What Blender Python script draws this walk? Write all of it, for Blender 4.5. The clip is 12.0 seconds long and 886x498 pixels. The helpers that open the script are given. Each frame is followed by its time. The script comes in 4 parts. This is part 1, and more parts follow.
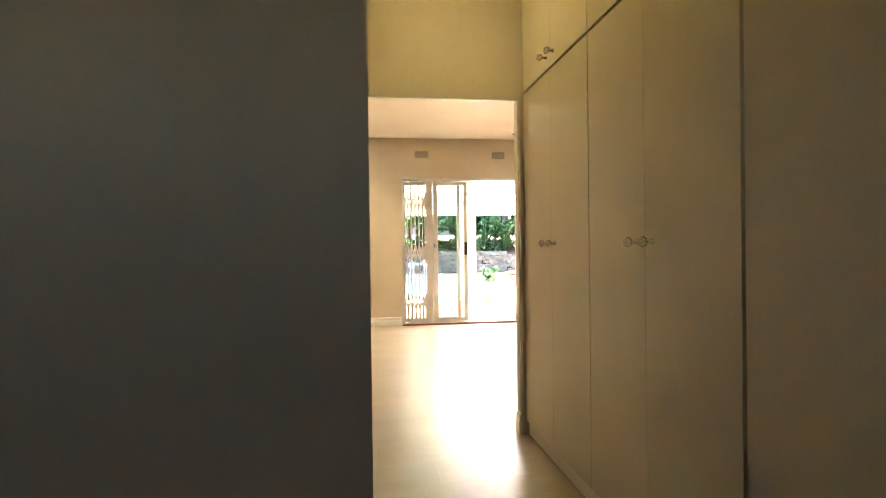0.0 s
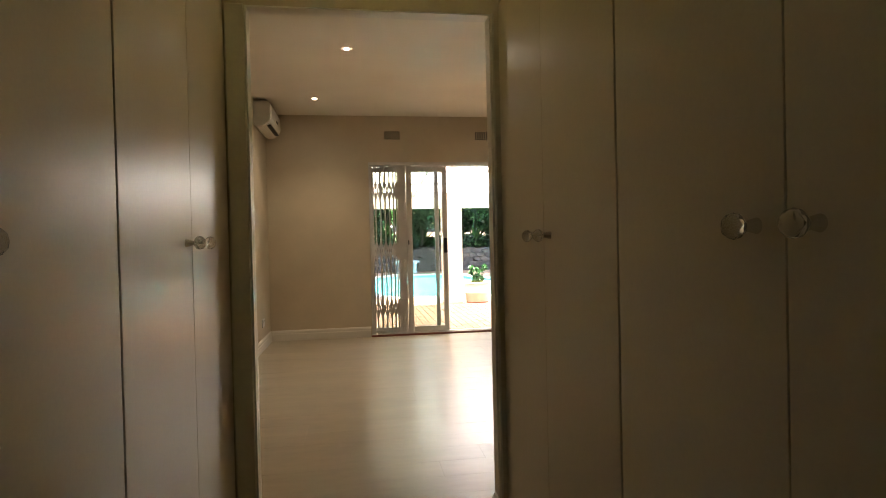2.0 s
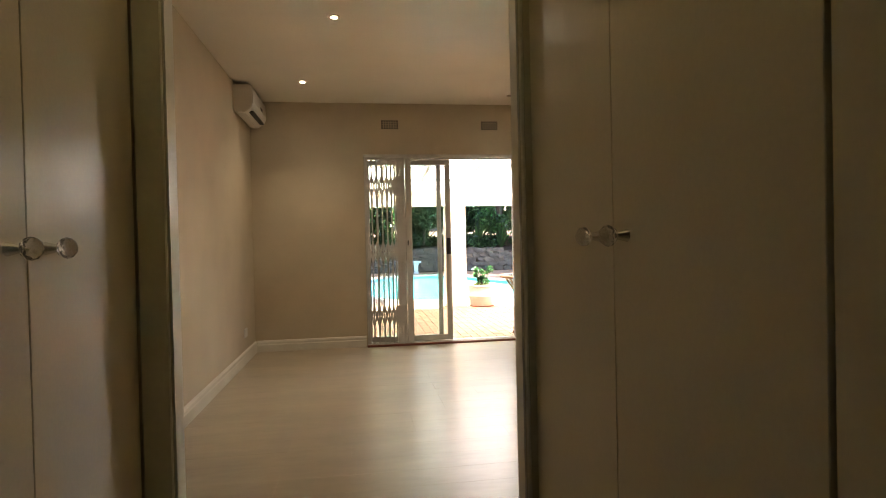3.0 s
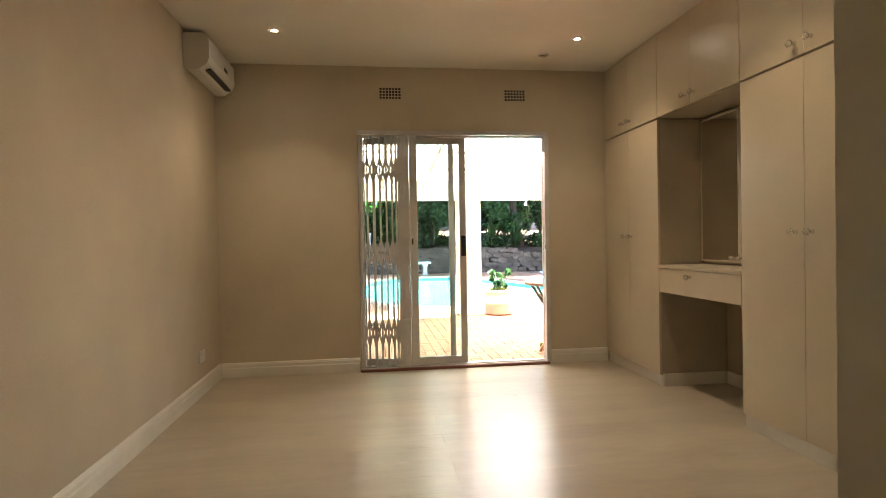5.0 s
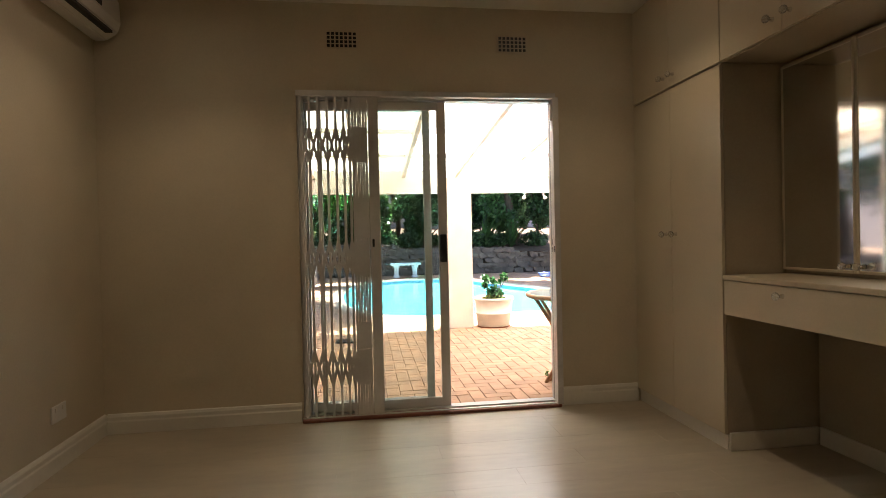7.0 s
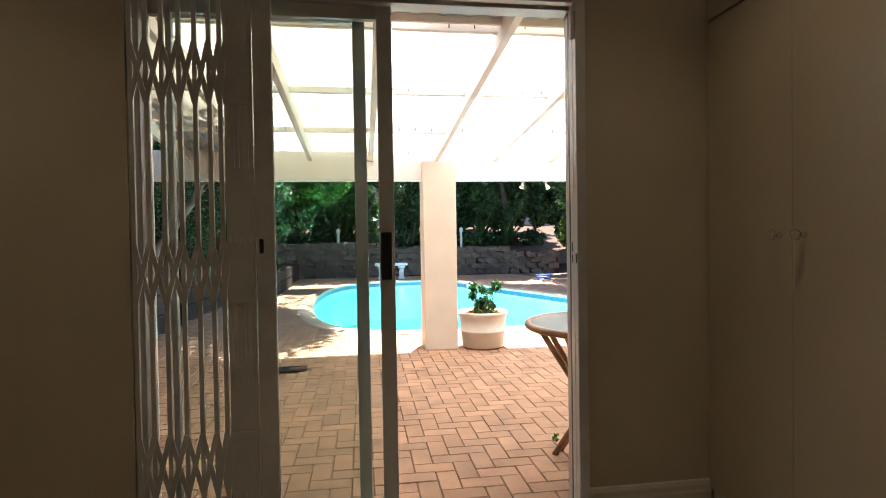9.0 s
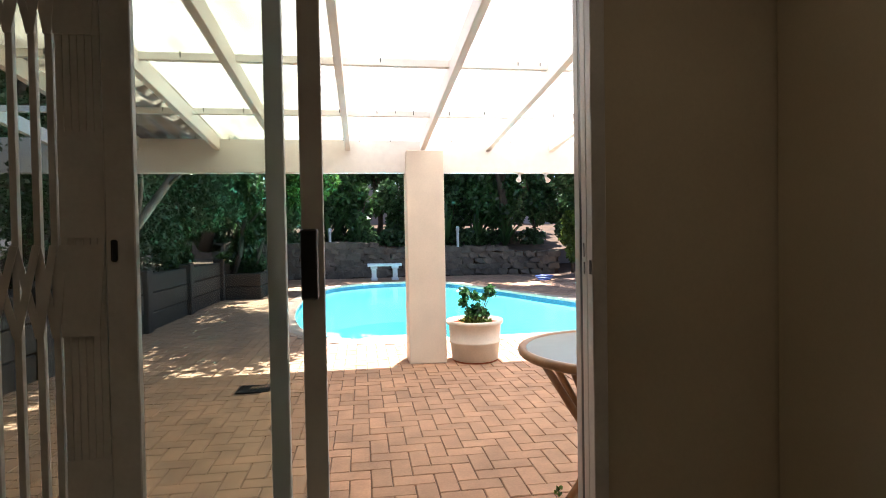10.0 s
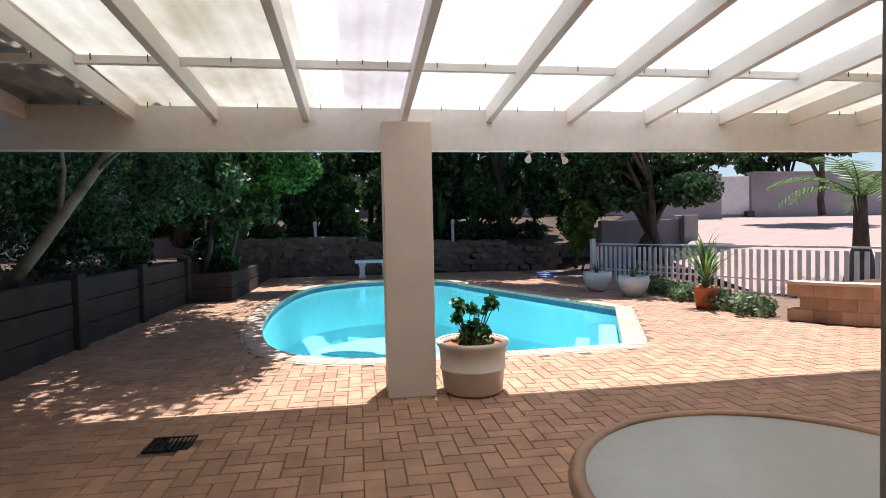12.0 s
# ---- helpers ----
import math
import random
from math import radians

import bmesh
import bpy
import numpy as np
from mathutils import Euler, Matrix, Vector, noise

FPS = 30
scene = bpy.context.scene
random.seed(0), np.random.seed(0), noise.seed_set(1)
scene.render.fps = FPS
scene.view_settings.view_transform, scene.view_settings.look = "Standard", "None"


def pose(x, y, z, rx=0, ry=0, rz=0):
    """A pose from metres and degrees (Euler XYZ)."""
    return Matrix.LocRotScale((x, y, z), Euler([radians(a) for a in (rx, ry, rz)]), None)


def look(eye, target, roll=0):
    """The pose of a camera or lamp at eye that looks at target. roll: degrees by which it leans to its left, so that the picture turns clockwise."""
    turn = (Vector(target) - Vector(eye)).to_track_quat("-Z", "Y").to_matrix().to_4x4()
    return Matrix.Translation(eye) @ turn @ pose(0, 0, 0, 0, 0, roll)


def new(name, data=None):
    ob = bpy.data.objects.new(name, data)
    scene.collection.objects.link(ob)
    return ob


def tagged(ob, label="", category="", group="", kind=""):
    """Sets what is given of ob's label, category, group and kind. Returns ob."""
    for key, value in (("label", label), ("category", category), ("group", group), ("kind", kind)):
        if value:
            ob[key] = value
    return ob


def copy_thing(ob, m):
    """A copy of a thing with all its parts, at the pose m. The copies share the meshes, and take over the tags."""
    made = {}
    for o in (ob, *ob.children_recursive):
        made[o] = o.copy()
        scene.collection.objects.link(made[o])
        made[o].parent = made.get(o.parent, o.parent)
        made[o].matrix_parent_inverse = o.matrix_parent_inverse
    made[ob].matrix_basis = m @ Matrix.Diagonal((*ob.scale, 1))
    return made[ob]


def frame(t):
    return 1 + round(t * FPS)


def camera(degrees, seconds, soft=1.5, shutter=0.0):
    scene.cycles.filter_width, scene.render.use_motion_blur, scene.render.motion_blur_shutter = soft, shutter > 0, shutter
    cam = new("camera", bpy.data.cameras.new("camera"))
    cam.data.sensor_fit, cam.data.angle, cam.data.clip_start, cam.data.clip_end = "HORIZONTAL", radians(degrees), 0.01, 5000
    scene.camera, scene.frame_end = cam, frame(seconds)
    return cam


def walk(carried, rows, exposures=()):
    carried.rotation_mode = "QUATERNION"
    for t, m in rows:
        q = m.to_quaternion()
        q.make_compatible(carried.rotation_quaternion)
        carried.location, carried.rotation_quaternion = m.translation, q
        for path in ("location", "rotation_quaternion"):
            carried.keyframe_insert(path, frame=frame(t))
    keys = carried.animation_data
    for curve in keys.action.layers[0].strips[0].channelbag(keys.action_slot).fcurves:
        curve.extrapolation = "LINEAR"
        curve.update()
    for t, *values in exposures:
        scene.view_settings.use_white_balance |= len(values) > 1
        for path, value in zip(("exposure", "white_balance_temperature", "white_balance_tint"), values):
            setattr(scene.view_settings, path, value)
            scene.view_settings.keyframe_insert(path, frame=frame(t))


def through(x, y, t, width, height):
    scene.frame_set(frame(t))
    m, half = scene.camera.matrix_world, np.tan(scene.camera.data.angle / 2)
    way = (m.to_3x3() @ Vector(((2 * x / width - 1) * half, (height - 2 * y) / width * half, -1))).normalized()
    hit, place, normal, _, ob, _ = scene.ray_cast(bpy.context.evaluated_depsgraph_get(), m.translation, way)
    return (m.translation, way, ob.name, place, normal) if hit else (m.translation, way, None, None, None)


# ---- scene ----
cam = camera(77.1, 12.0, soft=0.9)
PATH = [
    (0, (0.372, -0.205, 1.161), (0.652, 1.775, 1.148), -0.7),
    (0.5, (0.482, 0.093, 1.153), (0.776, 2.071, 1.135), -0.7),
    (1, (0.608, 0.353, 1.155), (0.906, 2.331, 1.136), -1.0),
    (1.5, (0.7, 0.669, 1.172), (1.0, 2.646, 1.145), -1.0),
    (2, (0.781, 0.955, 1.152), (1.079, 2.933, 1.127), -1.3),
    (2.5, (0.851, 1.26, 1.166), (1.147, 3.238, 1.138), -1.3),
    (3, (0.869, 1.598, 1.161), (1.159, 3.576, 1.135), -1.3),
    (4.8, (0.996, 2.713, 1.169), (1.252, 4.696, 1.137), -0.9),
    (5, (1.027, 2.862, 1.151), (1.281, 4.845, 1.125), -1.0),
    (5.5, (1.101, 3.189, 1.174), (1.36, 5.172, 1.145), -1.0),
    (6, (1.181, 3.513, 1.162), (1.443, 5.495, 1.134), -1.1),
    (6.5, (1.27, 3.827, 1.15), (1.53, 5.81, 1.124), -1.1),
    (6.7, (1.3, 3.96, 1.162), (1.565, 5.942, 1.133), -1.2),
    (8.3, (1.613, 5.203, 1.162), (1.897, 7.182, 1.131), -1.2),
    (8.5, (1.655, 5.342, 1.161), (1.944, 7.321, 1.126), -1.0),
    (9, (1.768, 5.699, 1.176), (2.053, 7.679, 1.138), -0.9),
    (9.5, (1.898, 6.064, 1.178), (2.183, 8.044, 1.138), -0.9),
    (10, (2.0, 6.383, 1.176), (2.285, 8.362, 1.135), -1.0),
    (10.5, (2.082, 6.706, 1.193), (2.367, 8.685, 1.148), -1.0),
    (11, (2.193, 7.017, 1.202), (2.4776, 8.996, 1.156), -1.2),
    (11.5, (2.247, 7.325, 1.184), (2.536, 9.304, 1.133), -1.25),
    (12, (2.24, 7.618, 1.205), (2.539, 9.596, 1.138), -1.2),
]

walk(cam, [(t, look(eye, target, roll)) for t, eye, target, roll in PATH],
     [(0.0, 6.2, 6600, 12), (0.5, 5.6, 6600, 12), (1.0, 5.0, 6600, 12), (1.5, 4.5, 6600, 12), (2.5, 4.35, 6600, 12), (3.0, 4.3, 6600, 12), (5.0, 4.45, 6600, 12), (5.5, 4.2, 6600, 12), (6.0, 3.93, 6600, 12), (6.5, 3.68, 6550, 12),
      (8.5, 2.76, 6450, 11), (9.0, 2.6, 6350, 11), (9.5, 2.42, 6250, 11), (10.5, 1.92, 6150, 12), (11.5, 1.15, 6050, 13), (12.0, 0.78, 6000, 13)])

# ---- light ----
TO_SUN = Vector((0.075, 0.18, 0.98)).normalized()
world = bpy.data.worlds.new("world")
scene.world = world
world.use_nodes = True
sky = world.node_tree.nodes.new("ShaderNodeTexSky")
sky.sky_type, sky.sun_disc = "NISHITA", False
sky.sun_elevation = math.asin(TO_SUN.z)
sky.sun_rotation = math.atan2(TO_SUN.x, TO_SUN.y)
back = world.node_tree.nodes["Background"]
back.inputs["Strength"].default_value = 0.08
world.node_tree.links.new(sky.outputs["Color"], back.inputs["Color"])
sun_data = bpy.data.lights.new("sun", "SUN")
sun_data.energy, sun_data.angle, sun_data.color = 5.0, radians(0.5), (1.0, 0.96, 0.91)
sun = new("sun", sun_data)
sun.matrix_world = look(TO_SUN * 40, (0, 0, 0))


# ---- materials ----
def material(name, colour, rough=0.6, vary=0.12, scale=6.0, bump=0.05, grain=60.0, metal=0.0, second=None, stretch=(1, 1, 1), per_piece=0.0, spec=0.5, island=False, rough_vary=0.08):
    """A painted, wooden or mineral surface: colour varied at two scales, fine relief, roughness that follows the stains."""
    m = bpy.data.materials.new(name)
    m.use_nodes = True
    n, l = m.node_tree.nodes, m.node_tree.links
    b = n["Principled BSDF"]
    co = n.new("ShaderNodeNewGeometry")
    mp = n.new("ShaderNodeMapping")
    mp.inputs["Scale"].default_value = stretch
    l.new(co.outputs["Position"], mp.inputs["Vector"])
    big, small = n.new("ShaderNodeTexNoise"), n.new("ShaderNodeTexNoise")
    big.inputs["Scale"].default_value, big.inputs["Detail"].default_value = scale, 4
    small.inputs["Scale"].default_value, small.inputs["Detail"].default_value = grain, 3
    for t in (big, small):
        l.new(mp.outputs["Vector"], t.inputs["Vector"])
    add = n.new("ShaderNodeMath")
    add.operation = "MULTIPLY_ADD"
    l.new(small.outputs["Fac"], add.inputs[0])
    add.inputs[1].default_value = 0.4
    l.new(big.outputs["Fac"], add.inputs[2])
    ramp = n.new("ShaderNodeValToRGB")
    c = Vector(colour)
    d = Vector(second) if second else c * (1 - 2 * vary)
    ramp.color_ramp.elements[0].position, ramp.color_ramp.elements[1].position = 0.45, 0.95
    ramp.color_ramp.elements[0].color = (*d, 1)
    ramp.color_ramp.elements[1].color = (*(c * (1 + vary * 0.5)), 1)
    l.new(add.outputs[0], ramp.inputs["Fac"])
    out = ramp.outputs["Color"]
    if per_piece:
        hsv = n.new("ShaderNodeHueSaturation")
        info = n.new("ShaderNodeNewGeometry" if island else "ShaderNodeObjectInfo")
        rng = n.new("ShaderNodeMapRange")
        l.new(info.outputs["Random Per Island" if island else "Random"], rng.inputs["Value"])
        rng.inputs["To Min"].default_value, rng.inputs["To Max"].default_value = 1 - per_piece, 1 + per_piece
        l.new(rng.outputs["Result"], hsv.inputs["Value"])
        l.new(out, hsv.inputs["Color"])
        out = hsv.outputs["Color"]
    l.new(out, b.inputs["Base Color"])
    rr = n.new("ShaderNodeMapRange")
    l.new(big.outputs["Fac"], rr.inputs["Value"])
    rr.inputs["To Min"].default_value, rr.inputs["To Max"].default_value = max(rough - rough_vary, 0.02), min(rough + rough_vary, 1)
    l.new(rr.outputs["Result"], b.inputs["Roughness"])
    b.inputs["Metallic"].default_value = metal
    b.inputs["Specular IOR Level"].default_value = spec
    if bump:
        bp = n.new("ShaderNodeBump")
        bp.inputs["Strength"].default_value, bp.inputs["Distance"].default_value = bump, 0.01
        l.new(add.outputs[0], bp.inputs["Height"])
        l.new(bp.outputs["Normal"], b.inputs["Normal"])
    return m


def glass(name, colour, rough=0.0):
    """A thin pane: clear, with a mirror gloss that grows towards grazing view."""
    m = bpy.data.materials.new(name)
    m.use_nodes = True
    n, l = m.node_tree.nodes, m.node_tree.links
    n.remove(n["Principled BSDF"])
    tr, gl, mx, fr = n.new("ShaderNodeBsdfTransparent"), n.new("ShaderNodeBsdfGlossy"), n.new("ShaderNodeMixShader"), n.new("ShaderNodeFresnel")
    tr.inputs["Color"].default_value = (*colour, 1)
    gl.inputs["Roughness"].default_value = rough
    fr.inputs["IOR"].default_value = 1.33
    l.new(fr.outputs[0], mx.inputs[0])
    l.new(tr.outputs[0], mx.inputs[1])
    l.new(gl.outputs[0], mx.inputs[2])
    l.new(mx.outputs[0], n["Material Output"].inputs["Surface"])
    return m


def translucent(name, colour, through=0.6, stain=(0.3, 0.26, 0.18), dirt=0.5, scale=1.5, leafy=0.0):
    """A thin sheet or leaf that passes diffuse light."""
    m = bpy.data.materials.new(name)
    m.use_nodes = True
    n, l = m.node_tree.nodes, m.node_tree.links
    n.remove(n["Principled BSDF"])
    a, b, mx = n.new("ShaderNodeBsdfDiffuse"), n.new("ShaderNodeBsdfTranslucent"), n.new("ShaderNodeMixShader")
    co, noise_tex, ramp = n.new("ShaderNodeNewGeometry"), n.new("ShaderNodeTexNoise"), n.new("ShaderNodeValToRGB")
    noise_tex.inputs["Scale"].default_value, noise_tex.inputs["Detail"].default_value = scale, 6
    l.new(co.outputs["Position"], noise_tex.inputs["Vector"])
    l.new(noise_tex.outputs["Fac"], ramp.inputs["Fac"])
    ramp.color_ramp.elements[0].position, ramp.color_ramp.elements[1].position = 0.3, 0.3 + 0.4 * dirt
    ramp.color_ramp.elements[0].color, ramp.color_ramp.elements[1].color = (*stain, 1), (*colour, 1)
    out = ramp.outputs["Color"]
    if leafy:
        geo, rng_node, hsv = n.new("ShaderNodeNewGeometry"), n.new("ShaderNodeMapRange"), n.new("ShaderNodeHueSaturation")
        l.new(geo.outputs["Random Per Island"], rng_node.inputs["Value"])
        rng_node.inputs["To Min"].default_value, rng_node.inputs["To Max"].default_value = 0.45, 1.6
        l.new(rng_node.outputs["Result"], hsv.inputs["Value"])
        l.new(out, hsv.inputs["Color"])
        out = hsv.outputs["Color"]
    for s in (a, b):
        l.new(out, s.inputs["Color"])
    mx.inputs[0].default_value = through
    l.new(a.outputs[0], mx.inputs[1])
    l.new(b.outputs[0], mx.inputs[2])
    surface = mx.outputs[0]
    if leafy:
        gl, top = n.new("ShaderNodeBsdfGlossy"), n.new("ShaderNodeMixShader")
        gl.inputs["Roughness"].default_value = 0.35
        top.inputs[0].default_value = leafy
        l.new(surface, top.inputs[1])
        l.new(gl.outputs[0], top.inputs[2])
        surface = top.outputs[0]
    l.new(surface, n["Material Output"].inputs["Surface"])
    return m


def glowing(name, colour, strength):
    m = bpy.data.materials.new(name)
    m.use_nodes = True
    b = m.node_tree.nodes["Principled BSDF"]
    b.inputs["Emission Color"].default_value = (*colour, 1)
    b.inputs["Emission Strength"].default_value = strength
    return m


WALL = material("cream_plaster", (0.63, 0.55, 0.42), 0.75, 0.06, 2.0, 0.08, 90)
CEIL = material("ceiling_paint", (0.84, 0.80, 0.70), 0.8, 0.04, 1.5, 0.04, 70)
SKIRT = material("white_skirting", (0.78, 0.75, 0.68), 0.4, 0.05, 4, 0.02, 40)
PAINT = material("cream_enamel", (0.60, 0.525, 0.39), 0.305, 0.05, 1.8, 0.03, 110, rough_vary=0.02)
CARCASS = material("cupboard_carcass", (0.45, 0.38, 0.28), 0.5, 0.08, 3, 0.03, 80)
TRIM = material("white_door_trim", (0.72, 0.67, 0.57), 0.4, 0.06, 4, 0.03, 60)
PLANK = material("pale_oak_laminate", (0.50, 0.435, 0.335), 0.29, 0.10, 1.6, 0.004, 10, stretch=(0.7, 2.2, 1.0), per_piece=0.02, spec=0.36, rough_vary=0.025)
WOOD = material("red_stained_sill", (0.25, 0.08, 0.045), 0.45, 0.2, 5, 0.1, 50, stretch=(1, 12, 12))
ALU = material("white_aluminium", (0.62, 0.60, 0.57), 0.38, 0.05, 6, 0.02, 80)
GATE = material("white_enamelled_steel", (0.64, 0.62, 0.60), 0.4, 0.08, 9, 0.03, 80)
DARK = material("black_plastic", (0.02, 0.02, 0.02), 0.4, 0.2, 20, 0.02, 90)
CHROME = material("chrome", (0.7, 0.68, 0.64), 0.15, 0.05, 20, 0.0, 90, metal=1.0)
ACBODY = material("white_plastic", (0.74, 0.72, 0.68), 0.38, 0.04, 4, 0.01, 60)
PAVE = material("terracotta_paver", (0.47, 0.272, 0.165), 0.8, 0.16, 5, 0.25, 70, per_piece=0.13)
PAVES = material("terracotta_pavers_far", (0.47, 0.272, 0.165), 0.8, 0.16, 5, 0.25, 70, per_piece=0.13, island=True)
JOINT = material("sandy_joint", (0.22, 0.135, 0.09), 0.95, 0.2, 12, 0.3, 90)
SOIL = material("bark_mulch_soil", (0.10, 0.055, 0.03), 0.95, 0.35, 3, 0.6, 40, second=(0.03, 0.018, 0.01))
COPE = material("pale_coping_brick", (0.56, 0.42, 0.31), 0.75, 0.1, 5, 0.2, 60, per_piece=0.06)
BASIN = material("pool_plaster", (0.44, 0.87, 0.92), 0.6, 0.04, 1.2, 0.03, 30)
BASINLINE = material("dark_blue_mosaic", (0.03, 0.16, 0.26), 0.4, 0.3, 20, 0.1, 60)
STEPLINE = material("blue_step_strip", (0.10, 0.42, 0.55), 0.5, 0.2, 20, 0.1, 60)
PILLAR = material("cream_masonry_paint", (0.70, 0.60, 0.49), 0.8, 0.06, 3, 0.15, 70)
TIMBER = material("white_painted_timber", (0.78, 0.74, 0.68), 0.6, 0.04, 4, 0.12, 60, stretch=(4, 1, 4))
POT = material("cream_painted_pot", (0.72, 0.64, 0.53), 0.55, 0.08, 6, 0.08, 60)
TERRA = material("terracotta_pot", (0.46, 0.13, 0.05), 0.8, 0.15, 7, 0.1, 60)
WHITEPOT = material("white_bowl", (0.72, 0.68, 0.64), 0.5, 0.06, 6, 0.05, 60)
CANE = material("varnished_cane", (0.45, 0.24, 0.11), 0.38, 0.2, 8, 0.1, 50)
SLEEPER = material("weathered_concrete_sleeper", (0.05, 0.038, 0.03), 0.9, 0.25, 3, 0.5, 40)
STONE = material("rough_retaining_stone", (0.17, 0.13, 0.098), 0.9, 0.3, 4, 0.6, 35, per_piece=0.22, second=(0.085, 0.066, 0.05))
SANDST = material("sandstone_block", (0.46, 0.27, 0.17), 0.85, 0.2, 3, 0.3, 50, per_piece=0.3)
GREYWALL = material("grey_plaster_wall", (0.34, 0.31, 0.32), 0.85, 0.1, 0.8, 0.1, 40)
BENCHM = material("white_cast_bench", (0.66, 0.66, 0.68), 0.7, 0.1, 6, 0.1, 50)
PICKET = material("white_picket_paint", (0.78, 0.75, 0.74), 0.6, 0.06, 5, 0.05, 50)
DRIVE = material("pink_drive_paving", (0.37, 0.26, 0.215), 0.85, 0.1, 2, 0.3, 25)
BARK = material("grey_brown_bark", (0.12, 0.085, 0.06), 0.95, 0.35, 4, 0.7, 30, stretch=(3, 3, 0.6))
PALEBARK = material("pale_bark", (0.30, 0.24, 0.18), 0.95, 0.3, 6, 0.5, 40)
HOSE = material("blue_hose_plastic", (0.08, 0.14, 0.42), 0.45, 0.2, 15, 0.05, 60)
MIRROR = material("mirror_silver", (0.75, 0.74, 0.70), 0.03, 0.0, 3, 0.0, 50, metal=1.0)
LEAF = translucent("broad_dark_leaves", (0.062, 0.118, 0.042), 0.35, (0.03, 0.062, 0.022), 0.9, 1.2, leafy=0.035)
LEAFB = translucent("bright_feathery_leaves", (0.14, 0.27, 0.05), 0.5, (0.06, 0.15, 0.03), 0.9, 1.5, leafy=0.03)
LEAFY = translucent("yellow_green_leaves", (0.16, 0.22, 0.04), 0.4, (0.07, 0.12, 0.02), 0.9, 4, leafy=0.03)
LEAFG = translucent("grey_green_strap_leaves", (0.20, 0.25, 0.14), 0.3, (0.10, 0.15, 0.06), 0.9, 3, leafy=0.03)
SHEETW = translucent("white_polycarbonate", (0.86, 0.86, 0.84), 0.62, (0.66, 0.62, 0.56), 0.8, 1.2)
SHEETY = translucent("aged_cream_polycarbonate", (0.66, 0.63, 0.54), 0.5, (0.50, 0.45, 0.34), 0.9, 1.6)
SHEETD = translucent("dirty_polycarbonate", (0.48, 0.42, 0.32), 0.36, (0.14, 0.11, 0.08), 0.9, 2.0)
PANE = glass("clear_pane", (0.90, 0.93, 0.91))
# tint dims and warms the light of the added passage window
FILLPANE = glass("fill_light_pane", (0.42, 0.35, 0.26))
FROST = material("frosted_table_glass", (0.42, 0.43, 0.38), 0.18, 0.04, 3, 0.01, 20)
WATER = glass("pool_water", (0.74, 0.97, 0.985), 0.14)
CRYSTAL = material("cut_crystal", (0.95, 0.94, 0.91), 0.03, 0.0, 5, 0.0, 50, spec=1.0)
CRYSTAL.node_tree.nodes["Principled BSDF"].inputs["Transmission Weight"].default_value = 0.85
SHEETL = translucent("yellowed_polycarbonate", (0.74, 0.72, 0.63), 0.46, (0.44, 0.39, 0.29), 0.9, 1.8)
SHEETP = translucent("milky_polycarbonate", (0.64, 0.60, 0.59), 0.5, (0.5, 0.46, 0.45), 0.8, 2.5)
LEAFM = translucent("mid_green_leaves", (0.06, 0.14, 0.035), 0.4, (0.03, 0.07, 0.018), 0.9, 1.2, leafy=0.06)
LEAFP = translucent("glossy_green_leaves", (0.05, 0.14, 0.04), 0.3, (0.02, 0.07, 0.02), 0.9, 9, leafy=0.03)
LEAFYU = translucent("spiky_green_leaves", (0.16, 0.24, 0.07), 0.35, (0.07, 0.13, 0.04), 0.9, 5, leafy=0.03)
IRON = material("dark_cast_iron", (0.045, 0.04, 0.038), 0.55, 0.2, 12, 0.1, 60, metal=0.6)
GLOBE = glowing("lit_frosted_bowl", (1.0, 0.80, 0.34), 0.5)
BULB = glowing("lit_lamp", (1.0, 0.86, 0.66), 14.0)

# ---- building helpers ----
OFF = {}


def thing(name, at, label, category, group="", kind=""):
    ob = new(name)
    ob.empty_display_size = 0.1
    ob.location = at
    OFF[ob.name] = Vector(at)
    return tagged(ob, label, category, group, kind)


def mesh_of(name, bm, mat, offset=None, smooth=False):
    if offset is not None:
        bmesh.ops.translate(bm, vec=-offset, verts=bm.verts)
    me = bpy.data.meshes.new(name)
    bm.to_mesh(me)
    bm.free()
    me.materials.append(mat)
    if smooth:
        for p in me.polygons:
            p.use_smooth = True
    return me


def part(name, bm, mat, parent, label="", smooth=False):
    """Links a bmesh, made in world metres, as one mesh object under a thing or a part."""
    off = OFF[parent.name]
    ob = new(name, mesh_of(name, bm, mat, off, smooth))
    ob.parent = parent
    OFF[ob.name] = off
    return tagged(ob, label)


def solid(name, bm, mat, label="", category="", kind="", group="", smooth=False):
    """A top-level thing or piece of the setting of one mesh."""
    ob = new(name, mesh_of(name, bm, mat, None, smooth))
    OFF[ob.name] = Vector((0, 0, 0))
    return tagged(ob, label, category, group, kind)


def boxes(*bs, bevel=0.0, seg=1):
    """Boxes x0, y0, z0, x1, y1, z1 in one bmesh, with eased edges."""
    bm = bmesh.new()
    for x0, y0, z0, x1, y1, z1 in bs:
        m = Matrix.LocRotScale(((x0 + x1) / 2, (y0 + y1) / 2, (z0 + z1) / 2), None, (abs(x1 - x0), abs(y1 - y0), abs(z1 - z0)))
        bmesh.ops.create_cube(bm, size=1, matrix=m)
    if bevel:
        bmesh.ops.bevel(bm, geom=bm.edges[:], offset=bevel, segments=seg, affect="EDGES", profile=0.5)
    return bm


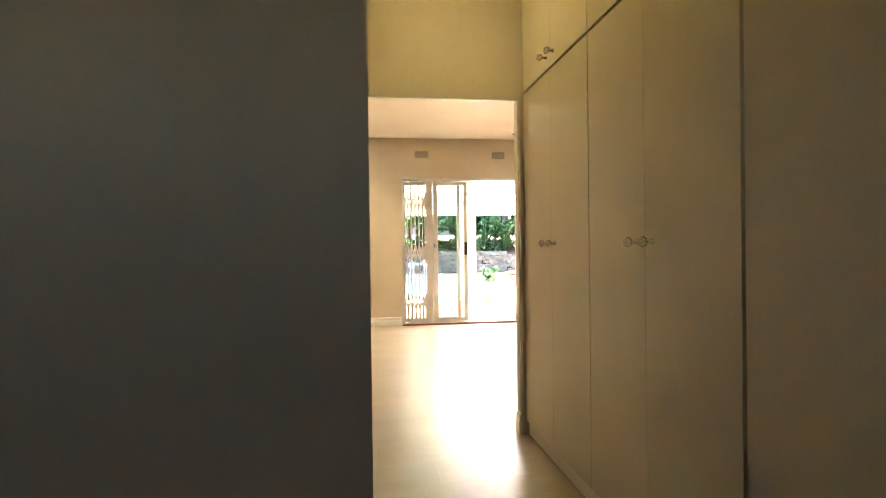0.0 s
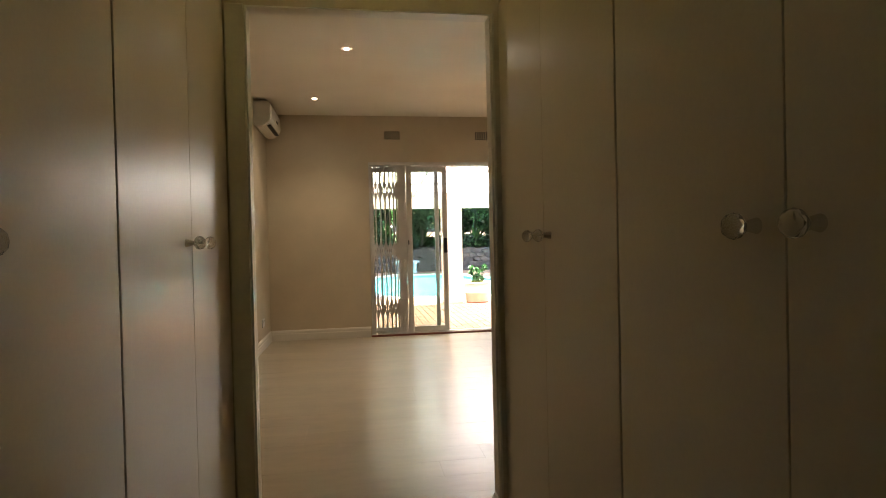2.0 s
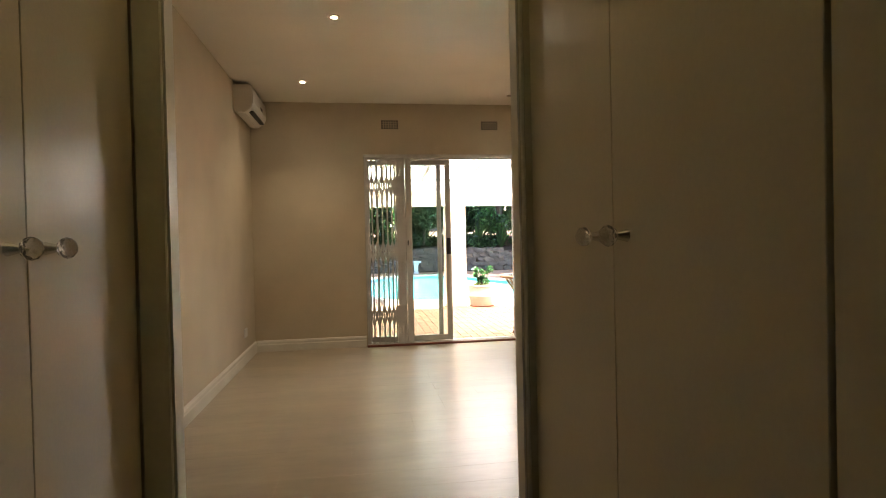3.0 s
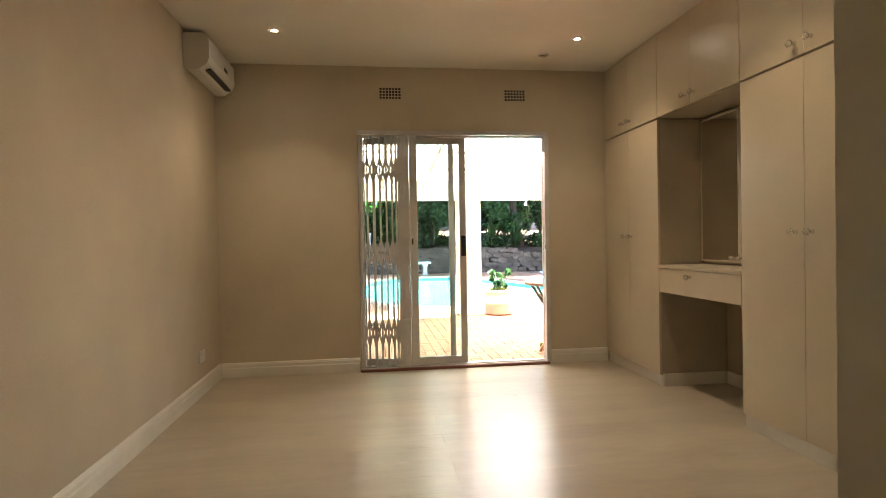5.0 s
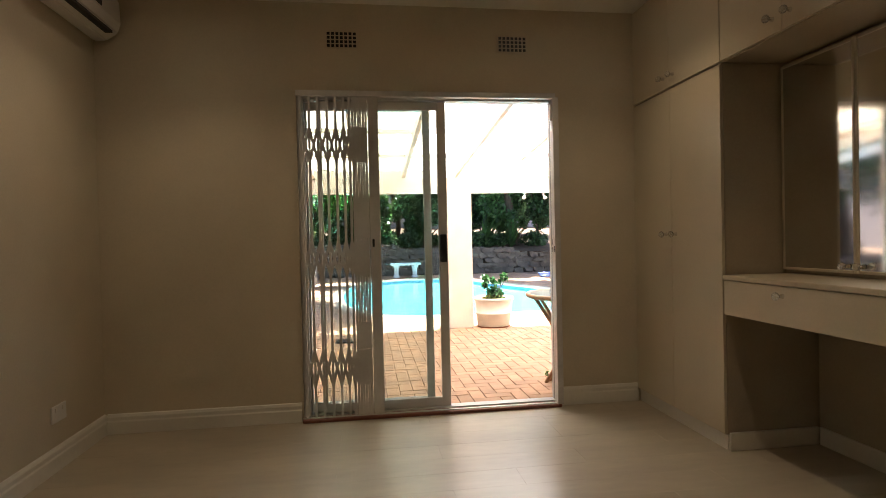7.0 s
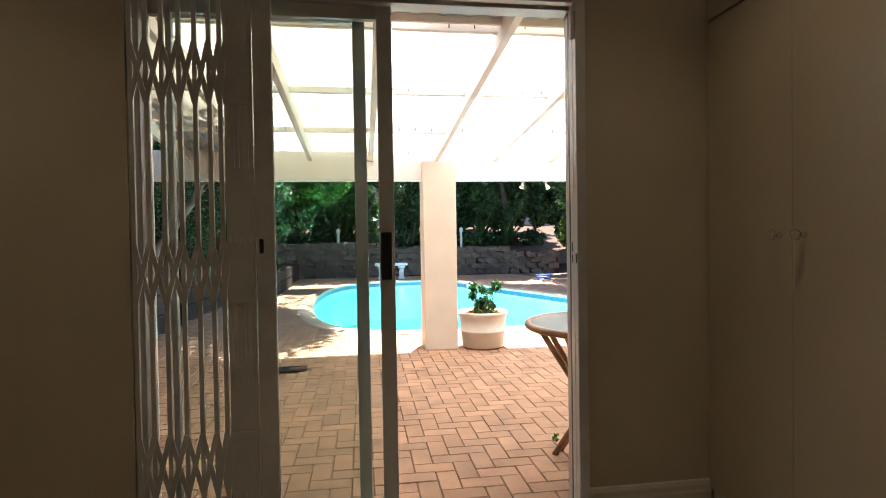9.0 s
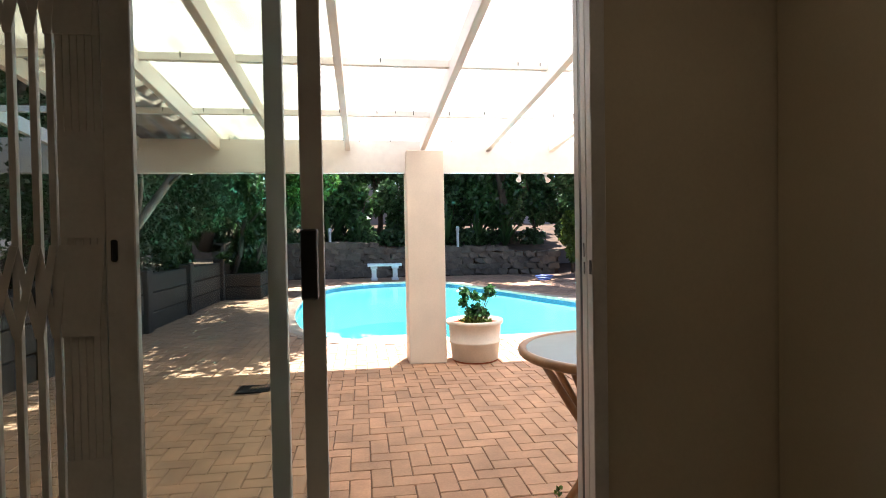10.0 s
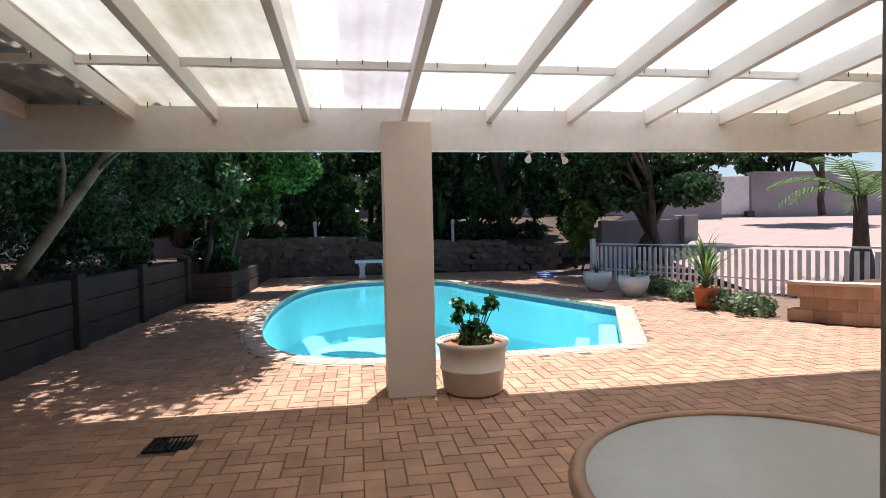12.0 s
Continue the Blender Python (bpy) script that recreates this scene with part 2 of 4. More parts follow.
def turned(profile, at, steps=28, bm=None, cap=False):
    """A body of revolution from (radius, height) pairs."""
    bm = bm or bmesh.new()
    rings = []
    for r, z in profile:
        rings.append([bm.verts.new((at[0] + r * math.cos(2 * math.pi * k / steps), at[1] + r * math.sin(2 * math.pi * k / steps), at[2] + z)) for k in range(steps)])
    for a, b in zip(rings, rings[1:]):
        for k in range(steps):
            bm.faces.new((a[k], a[(k + 1) % steps], b[(k + 1) % steps], b[k]))
    if cap:
        bm.faces.new(list(reversed(rings[0])))
        bm.faces.new(rings[-1])
    return bm


def tube(points, radii, bm=None, steps=8):
    """A tapered round bar through the points."""
    bm = bm or bmesh.new()
    pts = [Vector(p) for p in points]
    radii = radii if isinstance(radii, (list, tuple)) else [radii] * len(pts)
    rings = []
    for i, p in enumerate(pts):
        d = (pts[min(i + 1, len(pts) - 1)] - pts[max(i - 1, 0)]).normalized()
        u = d.orthogonal().normalized() if i == 0 else (u - d * u.dot(d)).normalized()
        v = d.cross(u)
        rings.append([bm.verts.new(p + radii[i] * (u * math.cos(2 * math.pi * k / steps) + v * math.sin(2 * math.pi * k / steps))) for k in range(steps)])
    for a, b in zip(rings, rings[1:]):
        for k in range(steps):
            bm.faces.new((a[k], a[(k + 1) % steps], b[(k + 1) % steps], b[k]))
    bm.faces.new(list(reversed(rings[0])))
    bm.faces.new(rings[-1])
    return bm


def strip(a, b, w, d, bm=None):
    """A square bar from a to b, w wide and d deep."""
    bm = bm or bmesh.new()
    a, b = Vector(a), Vector(b)
    m = Matrix.Translation((a + b) / 2) @ (b - a).to_track_quat("Z", "Y").to_matrix().to_4x4() @ Matrix.Diagonal((w, d, (b - a).length, 1))
    bmesh.ops.create_cube(bm, size=1, matrix=m)
    return bm


# ---- the house ----
LX, RX, FY, NY, CZ = -0.30, 3.23, 7.895, 3.168, 2.73   # left wall, cupboard faces, far wall, near wall, ceiling
DX0, DX1, DZ = 0.915, 2.648, 2.15                       # glazed door's opening
OX0, OX1, OZ, OY = 0.382, 1.313, 2.045, 3.10           # doorless opening
GZ = -0.06                                            # the paving outside

solid("wall_left", boxes((LX - 0.22, OY, -0.1, LX, FY, CZ)), WALL, "cream plastered bedroom wall", "wall", "structure")
solid("wall_far", boxes((LX - 0.22, FY, -0.1, DX0, FY + 0.10, 3.0), (DX1, FY, -0.1, 9.5, FY + 0.10, 3.0), (DX0, FY, DZ, DX1, FY + 0.10, 3.0)), WALL,
      "cream plastered outer wall round the glazed door", "wall", "structure")
solid("wall_near", boxes((LX, OY, -0.1, OX0, NY, CZ), (OX1, OY, -0.1, 4.05, NY, CZ), (OX0, OY, OZ, OX1, NY, CZ)), WALL,
      "cream plastered wall with a doorless opening", "wall", "structure")
solid("wall_right", boxes((3.83, NY, -0.1, 4.05, FY, CZ)), WALL, "cream plastered wall behind the cupboards", "wall", "structure")
solid("ceiling", boxes((LX - 0.2, NY - 0.15, CZ, 4.0, FY + 0.2, CZ + 0.1)), CEIL, "flat off-white ceiling", "ceiling", "structure")
solid("wall_passage_left", boxes((-1.8, 0.79, -0.1, 0.382, 1.14, CZ), (-0.5, 1.14, -0.1, -0.32, OY, CZ)), WALL, "cream plastered wall end", "wall", "structure")
solid("wall_passage_right", boxes((1.345, -1.9, -0.1, 1.95, 1.105, CZ), (1.95, 1.105, -0.1, 2.1, OY, CZ)), WALL, "cream plastered passage wall", "wall", "structure")
solid("wall_back", boxes((-1.9, -2.0, -0.1, -0.9, -1.9, CZ), (-0.4, -2.0, -0.1, 1.95, -1.9, CZ), (-0.9, -2.0, -0.1, -0.4, -1.9, 1.45), (-0.9, -2.0, 2.05, -0.4, -1.9, CZ), (-1.9, -1.9, -0.1, -1.8, 1.14, CZ)), WALL, "cream plastered back wall", "wall", "structure")
solid("ceiling_passage", boxes((-1.9, -2.0, CZ, 2.1, NY - 0.15, CZ + 0.1)), CEIL, "flat off-white passage ceiling", "ceiling", "structure")


def skirting(name, x0, y0, x1, y1, nx, ny):
    """A skirting board along a wall from one point to the other; nx, ny point into the room."""
    bm = bmesh.new()
    prof = [(0.0, 0.0), (0.018, 0.0), (0.018, 0.075), (0.014, 0.085), (0.014, 0.105), (0.008, 0.12), (0.0, 0.125)]
    ends = [[bm.verts.new((x + nx * d, y + ny * d, z)) for d, z in prof] for x, y in ((x0, y0), (x1, y1))]
    for k in range(len(prof) - 1):
        bm.faces.new((ends[0][k], ends[1][k], ends[1][k + 1], ends[0][k + 1]))
    bm.faces.new(ends[0])
    bm.faces.new(list(reversed(ends[1])))
    bmesh.ops.recalc_face_normals(bm, faces=bm.faces)
    return solid(name, bm, SKIRT, "white moulded skirting board", "skirting board", "structure")


skirting("baseboard_left", LX, NY, LX, FY, 1, 0)
skirting("baseboard_far", LX + 0.018, FY, DX0 - 0.012, FY, 0, -1)
skirting("baseboard_far", DX1 + 0.01, FY, RX - 0.002, FY, 0, -1)
skirting("baseboard_jamb", OX1, OY - 0.012, OX1, NY + 0.004, -1, 0)
skirting("baseboard_jamb", OX0, OY - 0.012, OX0, NY + 0.004, 1, 0)
skirting("baseboard_near", LX + 0.018, NY, OX0, NY, 0, 1)
skirting("baseboard_near", OX1, NY, RX, NY, 0, 1)
solid("trim_opening", boxes((OX0 - 0.07, OY - 0.012, 0, OX0, OY, OZ + 0.0), (OX1, OY - 0.012, 0, OX1 + 0.012, OY, OZ), bevel=0.003), TRIM, "painted trim round the opening", "door trim", "structure")


# added white boards stand in for light on the reveal
solid("pale_reveal", boxes((OX0 + 0.006, OY + 0.001, OZ - 0.006, OX1 - 0.006, NY - 0.001, OZ - 0.0005), (OX0 + 0.0005, OY + 0.001, 0.13, OX0 + 0.006, NY - 0.001, OZ - 0.0005), (OX1 - 0.006, OY + 0.001, 0.13, OX1 - 0.0005, NY - 0.001, OZ - 0.0005)), SKIRT, "thin white boards added to brighten the reveal of the opening", "door trim", "structure")
# window out of view behind the start, added to light the passage
fill_window = thing("window_1", (-0.675, -1.95, 1.5), "small unseen window added to light the passage", "window", kind="structure")
part("window_frame", boxes((-0.9, -1.98, 1.45, -0.87, -1.92, 2.05), (-0.43, -1.98, 1.45, -0.4, -1.92, 2.05), (-0.87, -1.98, 1.45, -0.43, -1.92, 1.48), (-0.87, -1.98, 2.02, -0.43, -1.92, 2.05), bevel=0.003), ALU, fill_window)
part("pane", boxes((-0.87, -1.953, 1.48, -0.43, -1.948, 2.02)), FILLPANE, fill_window).visible_shadow = False
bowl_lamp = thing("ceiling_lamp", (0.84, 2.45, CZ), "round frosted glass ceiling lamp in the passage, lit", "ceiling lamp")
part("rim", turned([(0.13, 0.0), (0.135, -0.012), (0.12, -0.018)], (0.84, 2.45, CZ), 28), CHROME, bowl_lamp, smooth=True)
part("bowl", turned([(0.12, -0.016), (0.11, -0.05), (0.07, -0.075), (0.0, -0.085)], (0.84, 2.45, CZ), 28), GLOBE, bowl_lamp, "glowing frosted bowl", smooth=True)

# ---- cupboards ----
def knob(parent, x, y, z, sx):
    """A cut crystal knob on a small brass rose, standing out along x."""
    bm = bmesh.new()
    bmesh.ops.create_cone(bm, cap_ends=True, segments=12, radius1=0.012, radius2=0.006, depth=0.022, matrix=Matrix.Translation((x + sx * 0.011, y, z)) @ Matrix.Rotation(sx * math.pi / 2, 4, "Y"))
    st = part("knob_stem", bm, CHROME, parent, "polished metal knob stem")
    bm = bmesh.new()
    bmesh.ops.create_icosphere(bm, subdivisions=2, radius=0.0195, matrix=Matrix.Translation((x + sx * 0.036, y, z)) @ Matrix.Diagonal((0.85, 1, 1, 1)))
    part("knob_ball", bm, CRYSTAL, st, "faceted crystal knob")


def cupboard(name, face, sx, ys, z0, z1, depth, knob_z, label, group, knobs=True, plinth=False):
    """Doors between successive ys, on a carcass behind the face; sx is the way that the doors look along x."""
    lo, hi = min(ys), max(ys)
    ob = thing(name, (face - sx * depth / 2, (lo + hi) / 2, 0 if plinth else z0), label, "cupboard", group)
    b0 = 0.085 if plinth else z0
    part("body", boxes((face - sx * depth, lo + 0.001, b0, face - sx * 0.019, hi - 0.001, z1 - 0.001)), CARCASS, ob)
    if plinth:
        part("plinth", boxes((face - sx * depth, lo + 0.002, 0, face - sx * 0.016, hi - 0.002, 0.083), bevel=0.003), SKIRT, ob, "white plinth board")
    seams = sorted(ys)
    for i, (a, b) in enumerate(zip(seams, seams[1:])):
        g0, g1 = (0.004 if i == 0 else 0.001), (0.004 if i == len(seams) - 2 else 0.0012)
        d = part("door", boxes((face - sx * 0.018, a + g0, b0 + 0.003, face, b - g1, z1 - 0.008), bevel=0.0012), PAINT, ob)
        OFF[d.name] = OFF[ob.name]
        if knobs:
            knob(d, face, (b - 0.055) if i % 2 == 0 else (a + 0.055), knob_z, sx)
    return ob


for ys in ((1.11, 1.615, 2.10), (2.10, 2.59, 3.085)):
    cupboard("wardrobe", 1.34, -1, ys, 0, 2.08, 0.58, 1.165, "tall cream-painted wardrobe with two flat doors and crystal knobs", "passage wardrobes", plinth=True)
    cupboard("top_cupboard", 1.34, -1, ys, 2.083, CZ - 0.002, 0.58, 2.15, "cream-painted top cupboard above the wardrobe", "passage top cupboards")
for ys in ((1.145, 1.64, 2.14), (2.14, 2.63, 3.085)):
    cupboard("wardrobe", 0.31, 1, ys, 0, 2.08, 0.60, 1.165, "tall cream-painted wardrobe with two flat doors and crystal knobs", "passage wardrobes", plinth=True)
    cupboard("top_cupboard", 0.31, 1, ys, 2.083, CZ - 0.002, 0.60, 2.15, "cream-painted top cupboard above the wardrobe", "passage top cupboards")
for ys in ((6.92, 7.42, FY - 0.004), (4.95, 5.455, 5.95), (3.95, 4.45, 4.95), (3.185, 3.57, 3.95)):
    cupboard("wardrobe", RX, -1, ys, 0, 2.075, 0.58, 1.17, "tall cream-painted bedroom wardrobe with two flat doors", "bedroom wardrobes", plinth=True)
for ys in ((6.92, 7.43, FY - 0.004), (5.95, 6.475, 6.92), (4.95, 5.455, 5.95), (3.95, 4.45, 4.95), (3.185, 3.57, 3.95)):
    cupboard("top_cupboard", RX, -1, ys, 2.078, CZ - 0.002, 0.58, 2.15, "cream-painted top cupboard under the bedroom ceiling", "bedroom top cupboards")

desk = thing("dressing_table", (3.5, 6.455, 0), "cream built-in dressing table with one drawer between wardrobes", "dressing table")
part("tabletop", boxes((RX - 0.005, 5.955, 0.92, 3.80, 6.915, 0.945), bevel=0.003), PAINT, desk)
dr = part("drawer", boxes((RX, 5.956, 0.735, RX + 0.02, 6.914, 0.917), bevel=0.0015), PAINT, desk)
knob(dr, RX, 6.49, 0.872, -1)
part("drawer_box", boxes((RX + 0.022, 5.96, 0.745, 3.78, 6.91, 0.917)), CARCASS, desk)
part("back_panel", boxes((3.79, 5.956, 0.0, 3.81, 6.914, 0.735)), CARCASS, desk)
part("plinth", boxes((3.775, 5.956, 0, 3.789, 6.9, 0.098), (RX + 0.02, 6.9, 0, 3.775, 6.914, 0.098), bevel=0.003), SKIRT, desk)
cab = thing("mirror_cabinet", (3.68, 6.455, 0.945), "cream wall cabinet with two mirrored doors above the dressing table", "mirror cabinet")
part("body", boxes((3.60, 5.956, 0.947, 3.80, 6.914, 2.07)), CARCASS, cab)
for a, b, k in ((6.46, 6.915, 6.50), (5.962, 6.456, 6.42)):
    d = part("mirror_door", boxes((3.58, a, 0.965, 3.599, a + 0.014, 2.055), (3.58, b - 0.014, 0.965, 3.599, b, 2.055), (3.58, a + 0.014, 0.965, 3.599, b - 0.014, 0.98), (3.58, a + 0.014, 2.04, 3.599, b - 0.014, 2.055), bevel=0.002), PAINT, cab)
    part("mirror_pane", boxes((3.584, a + 0.014, 0.98, 3.596, b - 0.014, 2.04)), MIRROR, d, "mirror glass")
    knob(d, 3.58, k, 1.0, -1)

# ---- fixtures ----
ac = thing("air_conditioner", (LX, 7.47, 2.40), "white split air conditioner high on the bedroom wall", "air conditioner")
bm = bmesh.new()
prof = [(0.0, 0.055), (0.03, 0.03), (0.10, 0.03), (0.165, 0.075), (0.185, 0.13), (0.18, 0.27), (0.15, 0.30), (0.0, 0.30)]
ends = [[bm.verts.new((LX + d, y, 2.40 + z)) for d, z in prof] for y in (7.09, 7.85)]
for k in range(len(prof)):
    j = (k + 1) % len(prof)
    bm.faces.new((ends[0][k], ends[0][j], ends[1][j], ends[1][k]))
bm.faces.new(ends[0])
bm.faces.new(list(reversed(ends[1])))
bmesh.ops.recalc_face_normals(bm, faces=bm.faces)
bmesh.ops.bevel(bm, geom=[e for e in bm.edges if len(e.link_faces) == 2 and e.calc_face_angle(0) > 0.6], offset=0.008, segments=2, affect="EDGES")
part("casing", bm, ACBODY, ac)
part("louvre", strip((LX + 0.146, 7.18, 2.457), (LX + 0.146, 7.76, 2.457), 0.05, 0.014), DARK, ac, "dark air outlet slot")
part("display", boxes((LX + 0.178, 7.50, 2.545, LX + 0.187, 7.60, 2.575), bevel=0.002), DARK, ac, "small dark display")

vent = thing("airbrick", (1.21, FY, 2.49), "cream airbrick with rows of square holes", "airbrick", "airbricks in the far wall")
bm = boxes((1.11, FY - 0.006, 2.435, 1.325, FY - 0.001, 2.545), bevel=0.001)
part("plate", bm, WALL, vent)
part("hole", boxes(*[(1.122 + 0.0282 * i, FY - 0.0085, 2.443 + 0.0262 * j, 1.122 + 0.0282 * i + 0.019, FY - 0.0055, 2.443 + 0.0262 * j + 0.018) for i in range(7) for j in range(4)]), DARK, vent, "dark square holes")
copy_thing(vent, pose(1.21 + 1.146, FY, 2.487))


def downlight(x, y, lit):
    ob = thing("downlight", (x, y, CZ), "recessed ceiling downlight, lit" if lit else "recessed ceiling downlight, unlit", "downlight", "bedroom downlights")
    part("ring", turned([(0.021, -0.001), (0.024, -0.006), (0.042, -0.005), (0.044, 0.0)], (x, y, CZ), 24), CHROME, ob, smooth=True)
    bm = bmesh.new()
    bmesh.ops.create_circle(bm, cap_ends=True, segments=20, radius=0.022, matrix=Matrix.Translation((x, y, CZ - 0.003)) @ Matrix.Rotation(math.pi, 4, "X"))
    part("lens", bm, BULB if lit else DARK, ob)
    if lit:
        d = bpy.data.lights.new("downlight_beam", "SPOT")
        d.energy, d.spot_size, d.spot_blend, d.shadow_soft_size, d.color = 1.3, radians(110), 0.7, 0.03, (1.0, 0.78, 0.52)
        new("downlight_beam", d).matrix_world = look((x, y, CZ - 0.012), (x, y + 0.001, 0))


downlight(0.345, 7.1, True)
downlight(0.72, 5.52, True)
downlight(2.66, 7.08, True)
downlight(2.51, 7.48, False)
# extra lit lamp out of view, added opposite the left one
downlight(2.66, 5.52, True)

socket = thing("wall_socket", (LX, 7.37, 0.30), "cream double wall socket near the skirting", "wall socket")
part("plate", boxes((LX + 0.001, 7.30, 0.25, LX + 0.010, 7.44, 0.34), bevel=0.003), ACBODY, socket)
for yy in (7.335, 7.405):
    part("switch", boxes((LX + 0.0095, yy - 0.008, 0.305, LX + 0.014, yy + 0.008, 0.328), bevel=0.001), SKIRT, socket)

# ---- the glazed door and its security gate ----
sill = solid("door_sill", boxes((DX0 - 0.004, FY - 0.055, 0.0, DX1 + 0.004, FY + 0.02, 0.022), bevel=0.004), WOOD, "red-brown stained wooden door sill", "door sill", "structure")
FD = FY + 0.03
frame_ob = thing("sliding_door", ((DX0 + DX1) / 2, FD, 0.0), "white aluminium sliding glass door, slid open", "sliding door")
part("frame", boxes((DX0, FD - 0.02, 0.0, DX0 + 0.045, FD + 0.065, DZ), (DX1 - 0.014, FD + 0.027, 0.0, DX1, FD + 0.064, DZ), (DX1 - 0.006, FD - 0.014, 0.0, DX1, FD + 0.027, DZ), (DX1 - 0.024, FY - 0.019, 0.0, DX1, FD - 0.014, DZ), (DX0 + 0.045, FD - 0.02, DZ - 0.045, DX1 - 0.0145, FD + 0.065, DZ),
                     (DX0 + 0.045, FD - 0.01, 0.0, DX1 - 0.0145, FD + 0.065, 0.03), bevel=0.002), ALU, frame_ob)
part("seal", boxes((DX1 - 0.014, FD - 0.013, 0.03, DX1 - 0.0065, FD + 0.026, DZ - 0.046), bevel=0.002), DARK, frame_ob, "dark rubber seal strip")
part("catch", boxes((DX1 - 0.0265, FY - 0.004, 1.114, DX1 - 0.0235, FY - 0.001, 1.154), (DX1 - 0.0265, FY - 0.004, 1.066, DX1 - 0.0235, FY - 0.001, 1.100), bevel=0.001), DARK, frame_ob, "black lock catch slots")


def panel(x0, x1, y, left, stile, label):
    z0, z1 = 0.035, DZ - 0.05
    p = part("panel", boxes((x0, y, z0, x0 + left, y + 0.03, z1), (x1 - stile, y, z0, x1, y + 0.03, z1), (x0 + left, y, z0, x1 - stile, y + 0.03, z0 + 0.06), (x0 + left, y, z1 - 0.055, x1 - stile, y + 0.03, z1), bevel=0.002), ALU, frame_ob, label)
    g = part("pane", boxes((x0 + left, y + 0.012, z0 + 0.06, x1 - stile, y + 0.017, z1 - 0.055)), PANE, p, "clear glass pane")
    g.visible_shadow = False
    return p


panel(DX0 + 0.046, 1.79, FD + 0.034, 0.012, 0.05, "fixed glazed leaf")
slid = panel(1.045, 1.895, FD + 0.002, 0.022, 0.06, "sliding glazed leaf")
part("handle", boxes((1.838, FD - 0.055, 1.018, 1.882, FD + 0.002, 1.205), bevel=0.006, seg=2), DARK, slid, "black pull handle")

gate = thing("security_gate", (1.18, FY - 0.02, 0.02), "white folding lattice security gate, pushed half open", "security gate")
GY = FY - 0.022
gx = [0.942, 0.996, 1.05, 1.11, 1.165, 1.215, 1.253, 1.275, 1.292, 1.309, 1.326, 1.343, 1.36]
part("top_track", boxes((DX0, GY - 0.022, DZ - 0.035, DX1, GY + 0.018, DZ + 0.002), bevel=0.002), GATE, gate)
part("bottom_track", boxes((DX0, GY - 0.012, 0.0225, DX1, GY + 0.012, 0.027)), ALU, gate)
for x in gx:
    part("bar", boxes((x - 0.008, GY - 0.008, 0.03, x + 0.008, GY + 0.008, DZ - 0.036), bevel=0.001), GATE, gate)
part("lock_stile", boxes((1.372, GY - 0.014, 0.03, 1.441, GY + 0.014, DZ - 0.036), bevel=0.003), GATE, gate)
part("lock", boxes((1.385, GY - 0.018, 1.13, 1.40, GY - 0.0135, 1.185), bevel=0.004), DARK, gate, "black keyhole plate")
for zc, hh in ((1.80, 0.113), (1.06, 0.113), (0.346, 0.115)):
    for a, b in zip(gx, gx[1:]):
        for za, zb, dy in ((zc + hh, zc - hh, 0.010), (zc - hh, zc + hh, 0.0125)):
            part("lattice", strip((a, GY - dy, za), (b, GY - dy, zb), 0.0025, 0.018), GATE, gate)
for z0, z1 in ((1.19, 1.45), (0.47, 0.64)):
    part("cover_plate", boxes((1.268, GY - 0.0105, z0, 1.371, GY - 0.0085, z1)), GATE, gate)
strike = thing("gate_strike", (DX1 - 0.02, FY - 0.02, 0.03), "white steel strike channel of the security gate", "gate strike")
part("channel", boxes((DX1 - 0.035, FY - 0.084, 0.03, DX1 + 0.006, FY - 0.049, DZ - 0.036), (DX1 - 0.024, FY - 0.049, 0.03, DX1 + 0.006, FY - 0.0205, DZ - 0.036), bevel=0.002), GATE, strike)
part("bracket", boxes((DX1 - 0.050, FY - 0.075, 1.96, DX1 - 0.036, FY - 0.055, 2.07), bevel=0.002), GATE, strike)
part("keeper", boxes((DX1 - 0.0375, FY - 0.079, 1.069, DX1 - 0.0345, FY - 0.066, 1.108), bevel=0.0012), DARK, strike, "dark lock hole")

# ---- the patio roof ----
PX0, PX1, PY = 2.432, 2.80, 11.79
BY = 11.93                                    # beam's front face
pillar = solid("pillar", boxes((PX0, PY, GZ, PX1, PY + 0.37, 2.03), bevel=0.008, seg=2), PILLAR, "square cream-painted masonry pillar under the patio roof", "pillar")
solid("beam", boxes((-3.0, BY, 1.83, 9.0, BY + 0.11, 2.15), bevel=0.004), TIMBER, "long white-painted timber beam of the patio roof", "beam")
SLOPE = 0.09


def under(y):
    return 2.045 + SLOPE * (BY - y)            # rafters' lower edge


RAFT = [-0.74, -0.066, 0.65, 1.215, 1.872, 2.608, 3.279, 3.946, 4.62, 5.29, 5.95, 6.61, 7.28, 7.94, 8.6]
for x in RAFT:
    bm = bmesh.new()
    pts = [(FY + 0.12, under(FY + 0.24)), (BY + 0.03, under(BY + 0.03)), (BY + 0.03, under(BY + 0.03) + 0.122), (FY + 0.12, under(FY + 0.24) + 0.122)]
    sides = [[bm.verts.new((x + s, y, z)) for y, z in pts] for s in (-0.024, 0.024)]
    for k in range(4):
        bm.faces.new((sides[0][k], sides[0][(k + 1) % 4], sides[1][(k + 1) % 4], sides[1][k]))
    bm.faces.new(sides[0])
    bm.faces.new(list(reversed(sides[1])))
    bmesh.ops.recalc_face_normals(bm, faces=bm.faces)
    bmesh.ops.bevel(bm, geom=bm.edges[:], offset=0.003, segments=1, affect="EDGES")
    solid("rafter", bm, TIMBER, "white-painted timber rafter under translucent sheets", "rafter", group="patio rafters")
